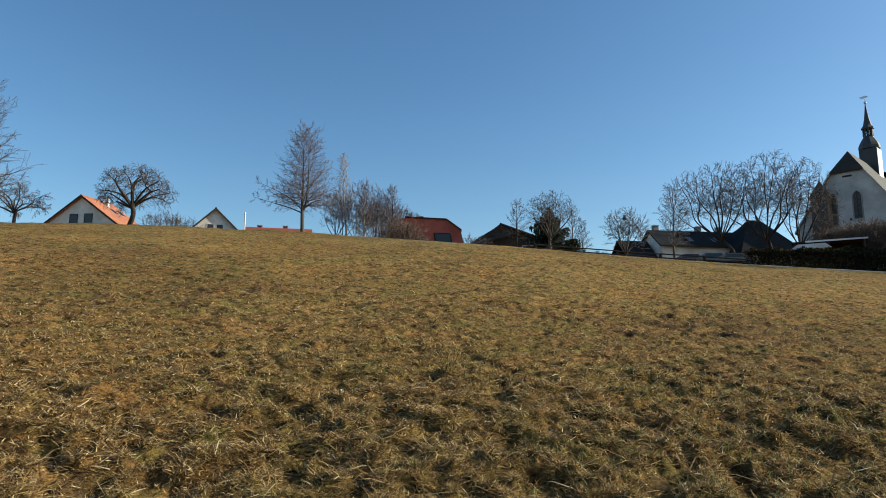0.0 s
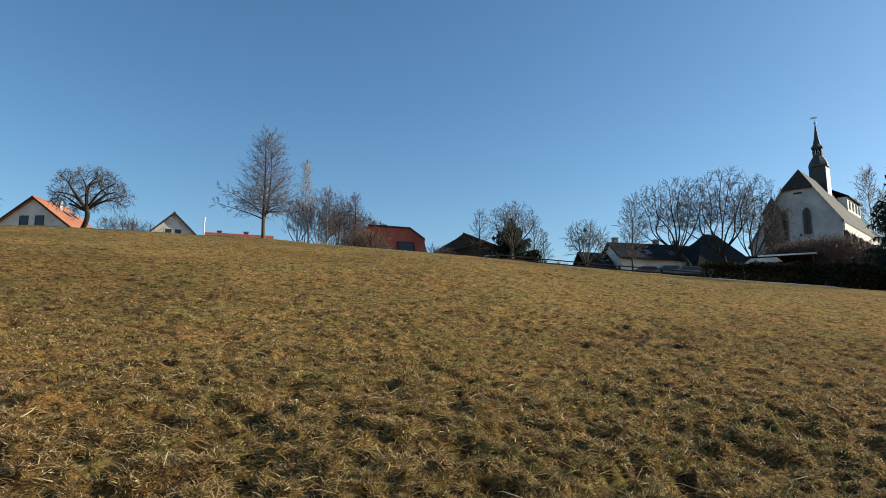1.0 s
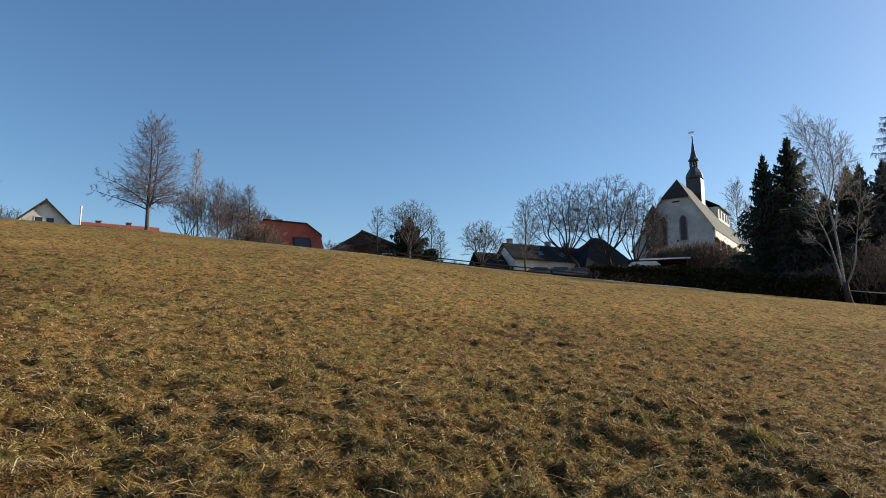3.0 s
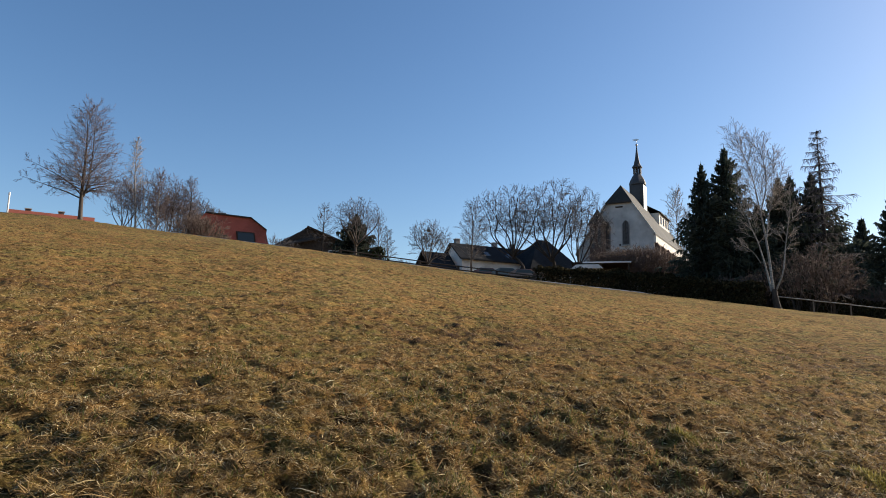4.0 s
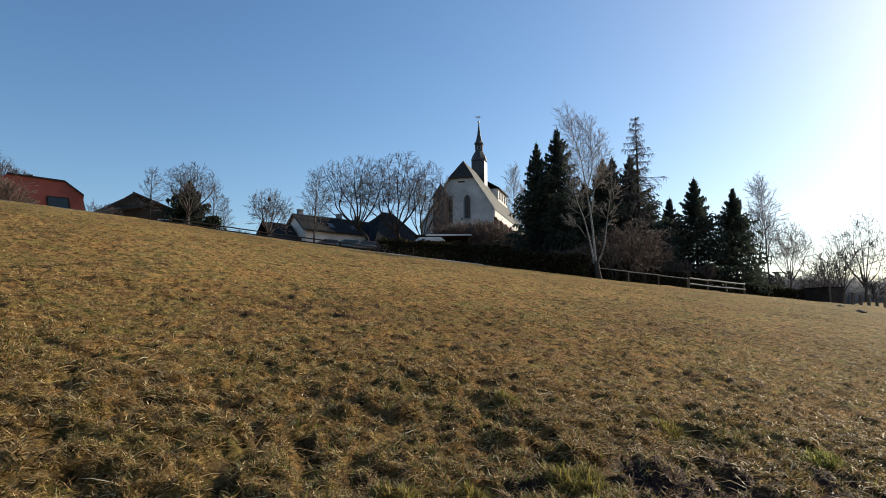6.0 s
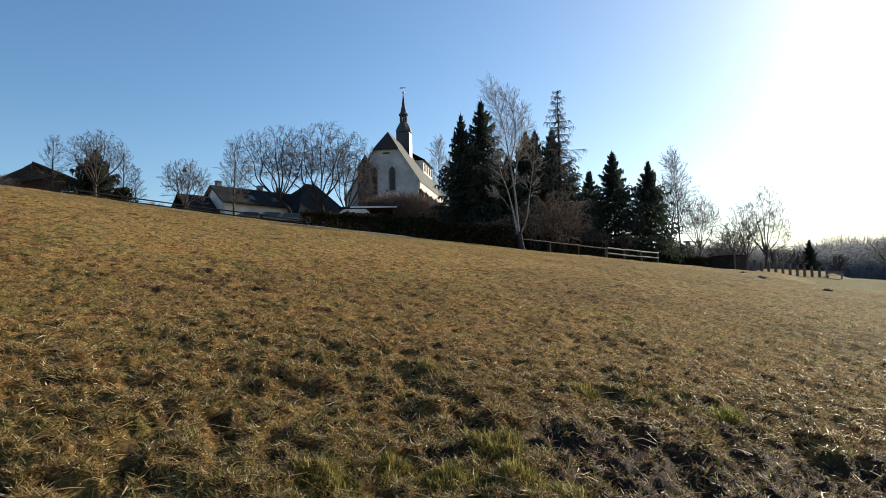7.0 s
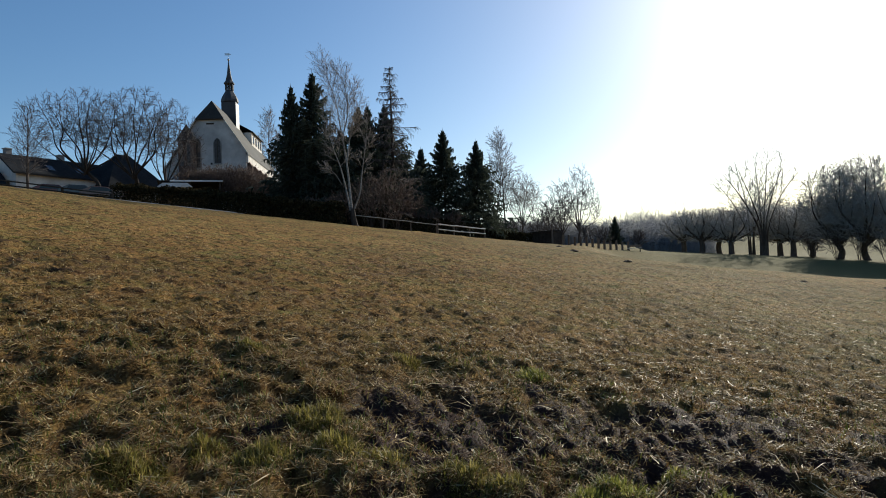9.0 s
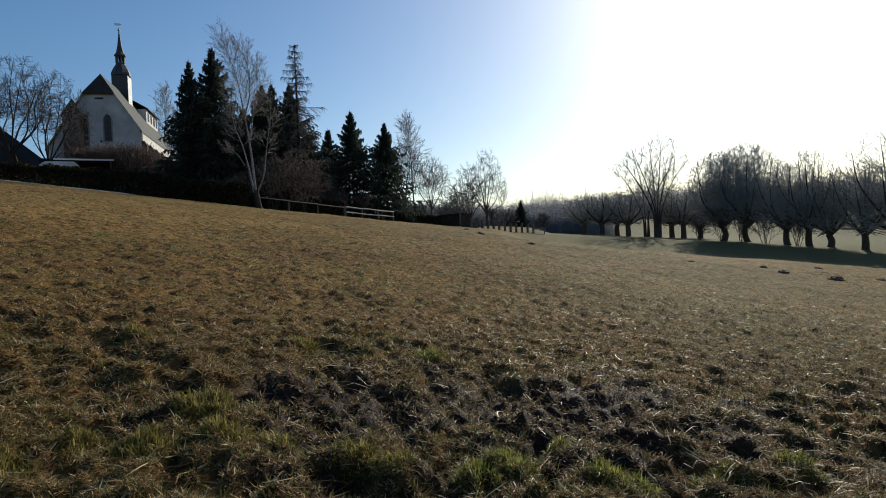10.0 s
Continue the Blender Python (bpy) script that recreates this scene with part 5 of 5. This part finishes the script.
for i, (az, h) in enumerate(((-12.3, 7.2), (-10.5, 8.6), (-8.2, 7.8), (-7.0, 9.8), (-6.2, 9.6), (-5.2, 9.4), (-11.7, 8.4), (-9.3, 7.6))):
    place_tree("birch", az, 97 if -7.1 < az < -5 else 70.5 + i * 0.6, dome_tree(296 + i, h, 0.11, 0.27, 0.43, 0.22, 6, 10), M_BIRCH if i % 2 else M_BARK, M_PURPLE, "bare birch with purplish twigs in a clump", "birch", "birch clump")
place_tree("tree", -7.3, 70, shaped_tree(10, 8.4, 0.16, [leader_rows(0, 0.97, 0.12, 62, 0.26, 0.1)], (9, 5), (52, 42, 40)), M_DARKBARK, M_PURPLE, "dense bare brown tree in a clump")
place_tree("tree", -5.6, 96, dome_tree(11, 9.4, 0.15, 0.38, 0.4, 0.24), M_DARKBARK, M_TWIG, "bare tree with a rounded crown behind the red house")
place_tree("tree", -6.8, 90, dome_tree(28, 9.6, 0.16, 0.34, 0.4, 0.24), M_DARKBARK, M_TWIG, "bare tree with a rounded crown behind the red house")
for i, (az, h) in enumerate(((-7.5, 3.6), (-6.9, 4.3), (-6.4, 4.5), (-5.8, 4.3), (-5.2, 3.7), (-4.7, 3.0))):
    place_tree("shrub", az, 67 + i % 3, shrub(12 + 40 * i, h, 12), M_DARKBARK, M_REDTWIG, "dense bare brown shrub before the red house", "shrub", "shrubs before the red house")
place_tree("shrub", 0.3, 74, shrub(14, 4.2, 10), M_DARKBARK, M_TWIG, "bare shrub between two houses", "shrub")
place_tree("tree", 4.0, 55, shaped_tree(15, 5.2, 0.1, [leader_rows(0, 0.95, 0.35, 30, 0.34, 0.14)], (6, 4), (60, 44, 40), wobble=(0.16, 0.2, 0.2)), M_DARKBARK, M_TWIG, "thin bare tree beside the dark house")
place_tree("tree", 7.0, 54, dome_tree(16, 5.9, 0.15, 0.42, 0.4, 0.3, 8, 12, arch=0.2, wobble=(0.14, 0.18, 0.2)), M_BARK, M_TWIG, "bare tree with ivy on its trunk by the fence")
place_tree("tree", 8.9, 56, shaped_tree(17, 5.0, 0.08, [leader_rows(0, 0.96, 0.25, 36, 0.32, 0.12)], (6, 4)), M_BARK, M_TWIG, "thin bare tree by the fence")
place_tree("tree", 9.8, 57, shaped_tree(18, 4.2, 0.07, [leader_rows(0, 0.96, 0.25, 32, 0.3, 0.12)], (6, 4)), M_BARK, M_TWIG, "thin bare tree by the fence")
place_tree("shrub", 11.0, 60, shrub(19, 1.6, 7), M_DARKBARK, M_TWIG, "low bare shrub by the fence", "shrub")
NEST_TREE = dome_tree(20, 5.9, 0.13, 0.44, 0.44, 0.26, 9, 12)
place_tree("tree", 13.4, 62, NEST_TREE, M_BARK, M_TWIG, "bare round tree holding a bird's nest", yaw=13.4)
place_tree("tree", 17.4, 58, shaped_tree(21, 8.0, 0.11, [leader_rows(0, 0.95, 0.28, 46, 0.36, 0.16)], (7, 4), (46, 40, 38), (0.05, 0.05, 0.02)), M_BARK, M_TWIG, "slender bare tree beside the parked cars")
place_tree("tree", 21.4, 80, dome_tree(22, 12.6, 0.22, 0.5, 0.46, 0.27, 11, 16, -0.1, 0.16, 0.2, (7, 5), 80, sway=0.022, lift=(0.02, 0.03, 0.01), wobble=(0.13, 0.17, 0.22)), M_DARKBARK, M_TWIG, "large bare tree with a broad domed crown", "tree", "large bare trees")
place_tree("tree", 24.4, 81, dome_tree(24, 13.7, 0.24, 0.42, 0.46, 0.25, 11, 16, 0.0, 0.16, 0.18, (7, 5), 80, sway=0.022, lift=(0.02, 0.03, 0.01), wobble=(0.13, 0.17, 0.22)), M_DARKBARK, M_TWIG, "large bare tree with a broad domed crown", "tree", "large bare trees")
place_tree("tree", 26.2, 83, dome_tree(25, 13.0, 0.2, 0.3, 0.46, 0.2, 9, 14, 0.14, 0.16, 0.22, (7, 5), 84, sway=0.025, lift=(0.02, 0.03, 0.01), wobble=(0.13, 0.17, 0.22)), M_DARKBARK, M_TWIG, "large bare tree leaning towards the church", "tree", "large bare trees")
for i, (az, r, h) in enumerate(((28.6, 82, 5.2), (29.4, 82, 5.4), (30.1, 80, 5.8), (30.7, 82, 6.2), (31.4, 79, 6.2), (32.1, 81, 6.2), (32.8, 80, 6.2), (33.5, 79, 6.0), (34.2, 81, 5.4), (34.9, 80, 5.0), (36.0, 80, 4.6))):
    place_tree("shrub", az, r, shrub(30 + i, h, 21, n=(7, 5, 6)), M_REDTWIG, M_REDTWIG, "dense bare brown shrub below the church", "shrub", "shrubs below the church")
place_tree("birch", 35.0, 134, spindly_birch(35, 25.5, 0.22, 0.19, 0.3, 0.0, 56, -0.06), M_BIRCH, M_GREYTWIG, "tall bare birch beyond the church", "birch")
place_tree("birch", 35.6, 92, spindly_birch(36, 13.0, 0.12, 0.14, 0.3, 0.02, 40), M_BIRCH, M_GREYTWIG, "slim bare birch beside the church's side wall", "birch")


def nest():
    perch = min((q for p, q, r0, r1 in NEST_TREE[2]), key=lambda q: (q - Vector((0, 0, 4.7))).length)
    t = thing("bird_nest", spot(13.4, 62, 0.1) + perch + Vector((0, 0, 0.1)), 0, "dark round twig nest in the crown of a bare tree", "nest")
    rng = random.Random(5)
    segs = []
    for i in range(260):
        a = Vector((rng.gauss(0, 1), rng.gauss(0, 1), rng.gauss(0, 1))).normalized()
        c = Vector((a.x * 0.13, a.y * 0.13, a.z * 0.1))
        d = a.orthogonal().normalized()
        d.rotate(Matrix.Rotation(rng.uniform(0, 6.28), 3, a))
        segs.append((c - d * 0.1, c + d * 0.1, 0.012, 0.008))
    v, f = tubes(segs, 3)
    part_mesh("twig_bowl", mesh_np("twig_bowl", v, f), M_DARKBARK, t)["kind"] = "stuff"


nest()


def ivy(az, r, h, rad, seed):
    g = np.random.default_rng(seed)
    n = 2600
    z = g.random(n) ** 0.8 * h
    w = g.uniform(0, 6.283, n)
    k = rad * (0.15 + 0.85 * np.sqrt(g.random(n))) * (1 + 1.5 * fbm(z, w, 1.6, 3, seed)) * (1.1 - z / h) ** 0.35 * np.clip(0.25 + z / h * 1.5, 0, 1)
    p = np.stack([k * np.cos(w), k * np.sin(w), z], 1)
    v, f = leaf_cloud(p, np.stack([np.cos(w), np.sin(w), 0 * w], 1), 0.11, seed)
    ob = new("ivy", mesh_np("ivy", v, f))
    ob.data.materials.append(M_IVY)
    ob.location = spot(az, r, 0.05)
    tagged(ob, "dark ivy climbing a bare tree by the fence", "ivy")


conifer("spruce", 6.9, 58, 4.9, 2.2, 81, "small dark spruce behind bare trees by the fence", "", False, 0.04)
ivy(8.8, 56.4, 1.9, 0.9, 82)

# ---- conifers and birches beside the church ----
FIRS = ((37.2, 63, 13.0, 3.1, 40), (39.05, 63, 14.7, 4.2, 41), (38.2, 66, 9.8, 3.6, 53), (40.2, 66, 9.0, 3.6, 54), (41.3, 64, 9.6, 3.2, 42), (42.9, 66, 12.6, 3.4, 43), (43.7, 68, 13.2, 3.4, 44),
        (45.2, 69, 13.6, 3.9, 45), (46.6, 72, 9.0, 3.2, 55), (48.3, 78, 10.6, 2.9, 46), (50.3, 75, 12.6, 4.1, 47), (53.2, 77, 12.0, 3.7, 58))
for az, r, h, w, sd in FIRS:
    conifer("spruce", az, r, h, w, sd, "tall dark green spruce in a row beside the church", "spruces")
conifer("larch", 45.85, 66, 17.0, 2.9, 50, "tall bare larch with drooping brown branches", "", True, 0.12, 0.8)
place_tree("birch", 42.4, 54, forked_birch(15.4), M_DARKBARK, M_GREYTWIG, "bare white-barked birch forking low at the meadow's edge", "birch", low=0.0072, limb_bark=M_BIRCH)
for i, (az, r, h) in enumerate(((38.5, 58, 2.6), (40.2, 58, 2.8), (41.4, 59, 3.4), (43.6, 59, 5.2), (44.8, 60, 6.0), (46.0, 61, 5.4), (47.4, 66, 4.2), (49.0, 68, 3.2), (51.0, 70, 3.0))):
    place_tree("shrub", az, r, shrub(60 + i, h, 13), M_DARKBARK, M_REDTWIG, "dense bare shrub under the spruces", "shrub", "shrubs under the spruces")
hedge("hedge", 41.5, 60.5, 53.0, 74, 1.6, 2.2, 73, "dark tangled undergrowth beneath the spruces", 9000)

hedge("hedge", 53.4, 76, 57.7, 82, 1.2, 2.0, 74, "dark tangled bushes beside the shed", 6000)
hedge("hedge", 16.6, 77, 23.2, 74, 0.6, 1.4, 75, "low brown winter hedge before the long house", 6000)

# ---- rail fences at the edge of the spruces ----
s_of = lambda az, r: 0.99 * r * math.sin(radians(az)) - 0.139 * r * math.cos(radians(az))
o_of = lambda az, r: 0.139 * r * math.sin(radians(az)) + 0.99 * r * math.cos(radians(az)) - 46
rail_fence(s_of(49.1, 62), s_of(54.4, 65), o_of(51.4, 63.2), 1.0, 2.4, "pale peeled-pole fence lit by the sun", (0.95, 0.45), M_WOOD, M_PALEWOOD, 0.06, 0.058, "pole fences")
rail_fence(s_of(42.8, 55), s_of(49.1, 62), o_of(46, 58.5), 1.0, 3.0, "weathered single-pole fence under the spruces", (0.9,), M_WOOD, M_POST, 0.05, 0.042, "pole fences")


# ---- the valley to the right ----
def shed():
    a, b = spot(57.8, 81, 0), spot(59.5, 79, 0)
    d = b - a
    t = thing("shed", a, math.degrees(math.atan2(d.y, d.x)), "low dark wooden shed with a flat roof", "shed")
    ln = Vector((d.x, d.y)).length
    n = 14
    for i in range(n):
        part("plank", boxed((ln * i / n + 0.01, 0, -1.0), (ln * (i + 1) / n - 0.01, 0.05, 1.25 + 0.01 * (i % 3))), M_DARKWOOD, t)
    part("side_wall", boxed((0, 0.055, -1.0), (ln, 2.0, 1.22)), M_DARKWOOD, t)
    part("roof", boxed((-0.15, -0.15, 1.29), (ln + 0.15, 2.15, 1.36)), M_SLATE, t)
    part("corner_post", boxed((ln + 0.003, -0.06, -1.0), (ln + 0.16, 0.1, 1.6)), M_WOOD, t)


shed()
posts = thing("fence", spot(61.0, 100, 0), 0, "row of weathered wooden posts at the foot of the slope", "fence")
for i in range(12):
    az, r = 60.5 + 5.4 * i / 11, 78 + 11.5 * i / 11
    p = spot(az, r, 0) - posts.location
    part("post", boxed((p.x - 0.12, p.y - 0.12, p.z - 0.3), (p.x + 0.12, p.y + 0.12, p.z + 1.15 + 0.08 * math.sin(i * 2.3)), 0.02), M_WOOD, posts)


def bench():
    t = thing("bench", spot(66.4, 88.5, 0), -60, "plain wooden bench at the end of the fence posts", "bench")
    part("seat", boxed((-0.9, -0.25, 0.42), (0.9, 0.2, 0.48), 0.01), M_PALEWOOD, t)
    part("backrest", boxed((-0.9, 0.2, 0.62), (0.9, 0.26, 0.9), 0.01), M_WOOD, t)
    for x in (-0.7, 0.7):
        for y in (-0.18, 0.2):
            part("leg", boxed((x - 0.05, y - 0.05, -0.2), (x + 0.05, y + 0.05, 0.62 if y > 0 else 0.42)), M_WOOD, t)


bench()
place_tree("tree", 54.7, 90, dome_tree(90, 11.6, 0.2, 0.32, 0.44, 0.3, 8, 13), M_DARKBARK, M_TWIG, "bare tree at the end of the spruces")
place_tree("birch", 55.6, 93, spindly_birch(91, 17.0, 0.14, 0.19, 0.55, -0.05, 44, -0.2), M_BARK, M_GREYTWIG, "tall thin bare birch with drooping twigs", "birch")
place_tree("tree", 57.0, 95, dome_tree(92, 10.6, 0.16, 0.34, 0.42, 0.28, 8, 12), M_BARK, M_GREYTWIG, "pale bare tree behind the shed")
place_tree("tree", 60.5, 122, dome_tree(93, 13.4, 0.2, 0.32, 0.56, 0.22, 8, 10, -0.04, 0.17, 0.1, (7, 4), 100, sway=0.01), M_BARK, M_TWIG, "tall bare tree in the valley", "tree", "pair of tall bare trees")
place_tree("tree", 61.8, 123, dome_tree(94, 15.6, 0.24, 0.3, 0.58, 0.22, 9, 11, 0.0, 0.17, 0.1, (7, 4), 100, sway=0.01), M_BARK, M_TWIG, "tall bare tree in the valley", "tree", "pair of tall bare trees")
place_tree("tree", 59.3, 121, dome_tree(96, 9.2, 0.2, 0.5, 0.44, 0.25, 8, 12), M_BARK, M_TWIG, "low bare tree beside two tall ones")
conifer("spruce", 64.8, 130, 6.4, 1.9, 95, "small dense dark conifer behind the fence posts", "", False, 0.03)
for i, (az, r, h) in enumerate(((55.2, 84, 3.0), (56.4, 86, 3.4), (58.2, 96, 3.6), (59.4, 104, 4.2), (62.4, 118, 4.0), (63.6, 124, 4.4), (66.6, 128, 4.2), (79.6, 103, 4.6), (81.2, 99, 5.4), (82.6, 98, 5.0), (84.4, 95, 5.2), (86.6, 92, 4.4))):
    place_tree("shrub", az, r, shrub(100 + i, h, 13), M_DARKBARK, M_TWIG, "dense bare shrub at the foot of the slope", "shrub", "shrubs in the valley")


def pollard(az, r, h, seed, label, wide=0.42, tall=0.4, stocky=0.36, bole=0.22, limbs=9, kids=14, counts=(9, 5)):
    segs = dome_tree(seed, h, stocky, wide, tall, bole, limbs, kids, 0.0, 0.24, 0.16, counts, 104, 0.06)
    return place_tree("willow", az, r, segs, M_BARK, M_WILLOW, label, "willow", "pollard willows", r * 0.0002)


for i, (az, r) in enumerate(((70.3, 116), (71.7, 112), (73.0, 116), (73.9, 110), (77.4, 113), (78.3, 111), (79.6, 116))):
    pollard(az, r, 7.2 + 0.3 * (i % 3), 110 + i, "stocky pollard willow with a dense bare crown", 0.58, 0.4, 0.45, 0.3, 10, 15, (6, 4))
place_tree("tree", 76.3, 109, fan_tree(113, 16.8, 0.3, 0.4, 6, 17, (7, 5)), M_BARK, M_WILLOW, "tall bare tree with several stems and a rounded crown", "tree", "trees in the valley")
place_tree("tree", 75.4, 112, fan_tree(114, 14.4, 0.24, 0.42, 4, 14, (7, 5)), M_BARK, M_WILLOW, "tall bare tree with several stems and a rounded crown", "tree", "trees in the valley")
for i, (az, r, h, wide) in enumerate(((81.4, 101, 13.4, 0.4), (83.1, 99, 14.2, 0.42), (85.9, 94, 11.0, 0.42), (87.4, 92, 12.4, 0.38), (88.8, 91, 9.6, 0.4), (91.0, 89, 10.6, 0.42), (93.0, 86, 14.0, 0.45), (95.5, 84, 12.0, 0.45))):
    pollard(az, r, h, 120 + i, "large willow with a dense twiggy crown", wide, 0.46, 0.42, 0.17, 12, 24 if az < 85 else 19, (9, 6) if az < 85 else (6, 4))


def far_woods():
    """Bare woods on the far side of the valley, with brush at their foot."""
    rng = random.Random(77)
    fine, tips = [], []
    kinds = [stick_tree(200 + i, 1.0, 0.016, 0.36, 0.4, (9, 10), 0.3) for i in range(6)]
    for i in range(330):
        az = rng.uniform(54, 92)
        r = rng.uniform(236, 330) if az > 66 else rng.uniform(150, 290)
        h = r * 0.05 * rng.uniform(0.7, 1.05) * (1.25 if rng.random() < 0.06 else 1)
        p = spot(az, r, 0.2)
        ro = Matrix.Rotation(rng.uniform(0, 6.28), 3, "Z")
        low = 0.00022 * r
        for lev, segs in enumerate(kinds[i % 6]):
            for a, b, r0, r1 in segs:
                row = (p + (ro @ a) * h, p + (ro @ b) * h, max(r0 * h, low), max(r1 * h, low))
                (tips if lev == 2 else fine).append(row)
        for k in range(50):
            u = rng.gauss(0, h * 0.3)
            a = p + Vector((u, rng.gauss(0, h * 0.22), -0.1))
            tips.append((a, a + Vector((rng.gauss(0, 0.8), rng.gauss(0, 0.8), h * rng.uniform(0.25, 0.72))), low * 1.2, low))
    # a thicket behind the shed and the posts
    for i in range(330):
        az = rng.uniform(54.5, 72.0)
        r = rng.uniform(134, 156)
        p = spot(az, r, 0.2)
        h = r * 0.048 * rng.uniform(0.75, 1.08)
        for k in range(75):
            a = p + Vector((rng.gauss(0, 1.0), rng.gauss(0, 1.0), 0))
            b = a + Vector((rng.gauss(0, 0.9), rng.gauss(0, 0.9), h * rng.uniform(0.6, 1.0)))
            tips.append((a, b, 0.04, 0.02))
            for u in (0.55, 0.85):
                c = a.lerp(b, u + rng.uniform(-0.12, 0.12))
                tips.append((c, c + Vector((rng.gauss(0, 1.0), rng.gauss(0, 1.0), rng.uniform(0.1, 0.8))), 0.034, 0.02))
    # brush along the edge of the woods
    for i in range(300):
        az = rng.uniform(66, 94)
        r = rng.uniform(232, 252)
        p = spot(az, r, 0.2)
        h = r * 0.046 * rng.uniform(0.7, 1.08)
        for k in range(80):
            a = p + Vector((rng.gauss(0, 1.6), rng.gauss(0, 2.0), 0))
            tips.append((a, a + Vector((rng.gauss(0, 1.5), rng.gauss(0, 1.5), h * rng.uniform(0.5, 1.0))), 0.08, 0.04))
    v, f = tubes(fine, 3)
    v2, f2 = cones(tips)
    f = np.concatenate([f[:, [0, 1, 2]], f[:, [0, 2, 3]], f2 + len(v)])
    v = np.concatenate([v, v2])
    ob = new("far_woods", mesh_np("far_woods", v, f))
    # pale grey here carries the valley haze in the twig colour
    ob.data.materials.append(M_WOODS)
    tagged(ob, "leafless woods on the far side of the valley, coloured pale for haze", "woods", "", "stuff")


far_woods()

# ---- single tufts of fresh grass beside the mud ----
def grass_tuft(x, y, size, seed, mat, label):
    g = np.random.default_rng(seed)
    n = int(900 * size / 0.3)
    w = g.uniform(0, 6.283, n)
    k = size * 0.6 * np.sqrt(g.random(n))
    px, py = x + k * np.cos(w), y + k * np.sin(w)
    p0 = np.stack([px, py, hill(px, py) + relief(px, py) - 0.01 + 0.2 * size * (1 - (k / size / 0.62) ** 2)], 1)
    yaw = w + g.normal(0, 1.5, n)
    lean = np.clip(k / size * 1.1 + g.normal(0.45, 0.45, n), 0.0, 1.7)
    ln = size * g.uniform(0.12, 0.34, n)
    d1 = np.stack([np.cos(yaw) * np.sin(lean), np.sin(yaw) * np.sin(lean), np.cos(lean)], 1)
    l2 = np.minimum(lean + g.uniform(0.2, 0.9, n), 2.0)
    d2 = np.stack([np.cos(yaw) * np.sin(l2), np.sin(yaw) * np.sin(l2), np.cos(l2)], 1)
    p1 = p0 + d1 * (ln * 0.6)[:, None]
    p2 = p1 + d2 * (ln * 0.4)[:, None]
    side = np.stack([-np.sin(yaw), np.cos(yaw), g.normal(0, 0.3, n)], 1) * (0.0026 * g.uniform(0.6, 1.5, n))[:, None]
    v = np.stack([p0 - side, p0 + side, p1 + side * 0.9, p1 - side * 0.9, p2], 1).reshape(-1, 3)
    b = (np.arange(n) * 5)[:, None]
    f = np.concatenate([b + np.array([[0, 1, 2]]), b + np.array([[0, 2, 3]]), b + np.array([[3, 2, 4]])])
    ob = new("grass_tuft", mesh_np("grass_tuft", v, f))
    ob.data.materials.append(mat)
    tagged(ob, label, "grass tuft", "green tufts")


TUFTS = ((62.7, 4.17, 0.3), (66.8, 4.62, 0.24), (73.2, 4.35, 0.3), (71.5, 4.1, 0.26), (59.6, 3.9, 0.26), (52.3, 3.8, 0.24), (48.9, 3.9, 0.28), (38.1, 4.15, 0.32), (42.2, 4.1, 0.26), (36.6, 4.7, 0.34),
         (31.7, 4.1, 0.3), (27.4, 4.3, 0.26), (21.8, 4.0, 0.3), (80.0, 4.6, 0.28), (86.0, 5.2, 0.3), (92.0, 4.4, 0.3), (56.0, 6.9, 0.3), (45.0, 7.0, 0.3), (32.0, 6.9, 0.26))
for i, (az, r, size) in enumerate(TUFTS):
    x, y = 0.67 + r * math.sin(radians(az)), -0.14 + r * math.cos(radians(az))
    if az > 55:
        grass_tuft(x, y, size, 300 + i, M_FRESH, "small tuft of fresh green grass beside the mud")
    else:
        grass_tuft(x, y, size, 300 + i, M_OLIVE, "small tuft of yellowish green grass in the meadow")

# ---- molehills ----
for i, (az, r, s) in enumerate(((85.7, 35, 0.26), (84.3, 37, 0.22), (89.2, 33, 0.32), (92.0, 36, 0.26), (61.5, 46, 0.3), (60.2, 52, 0.3), (66.0, 40, 0.22), (79.0, 38, 0.2), (88.0, 42, 0.3))):
    rng = random.Random(i)
    bm = bmesh.new()
    bmesh.ops.create_icosphere(bm, subdivisions=3, radius=1.0)
    for v in bm.verts:
        n = noise.fractal(v.co * 2.3 + Vector((i * 3.1, 0, 0)), 1.0, 2.0, 3)
        up = max(v.co.z, 0.0)
        k = s * (1.35 - 0.6 * up) * (1 + 0.22 * n)
        v.co = Vector((v.co.x * k, v.co.y * k * 0.85, (up * 0.5 * (1 + 0.35 * n) if v.co.z > 0 else v.co.z * 0.15) * s))
    ob = part("molehill", bm, M_EARTH, None)
    ob.location = spot(az, r, 0.02)
    tagged(ob, "small mound of dark fresh earth on the meadow", "molehill", "molehills")

# white vent pipe on the hilltop
pipe = thing("flue_pipe", spot(-20.1, 80, 0), 0, "thin white upright flue pipe behind the hilltop", "pipe")
bm = turned([(0.08, -1.0), (0.08, 4.5), (0.11, 4.55), (0.11, 4.75), (0.07, 4.8)], 12)
part("tube", bm, M_WHITE, pipe)
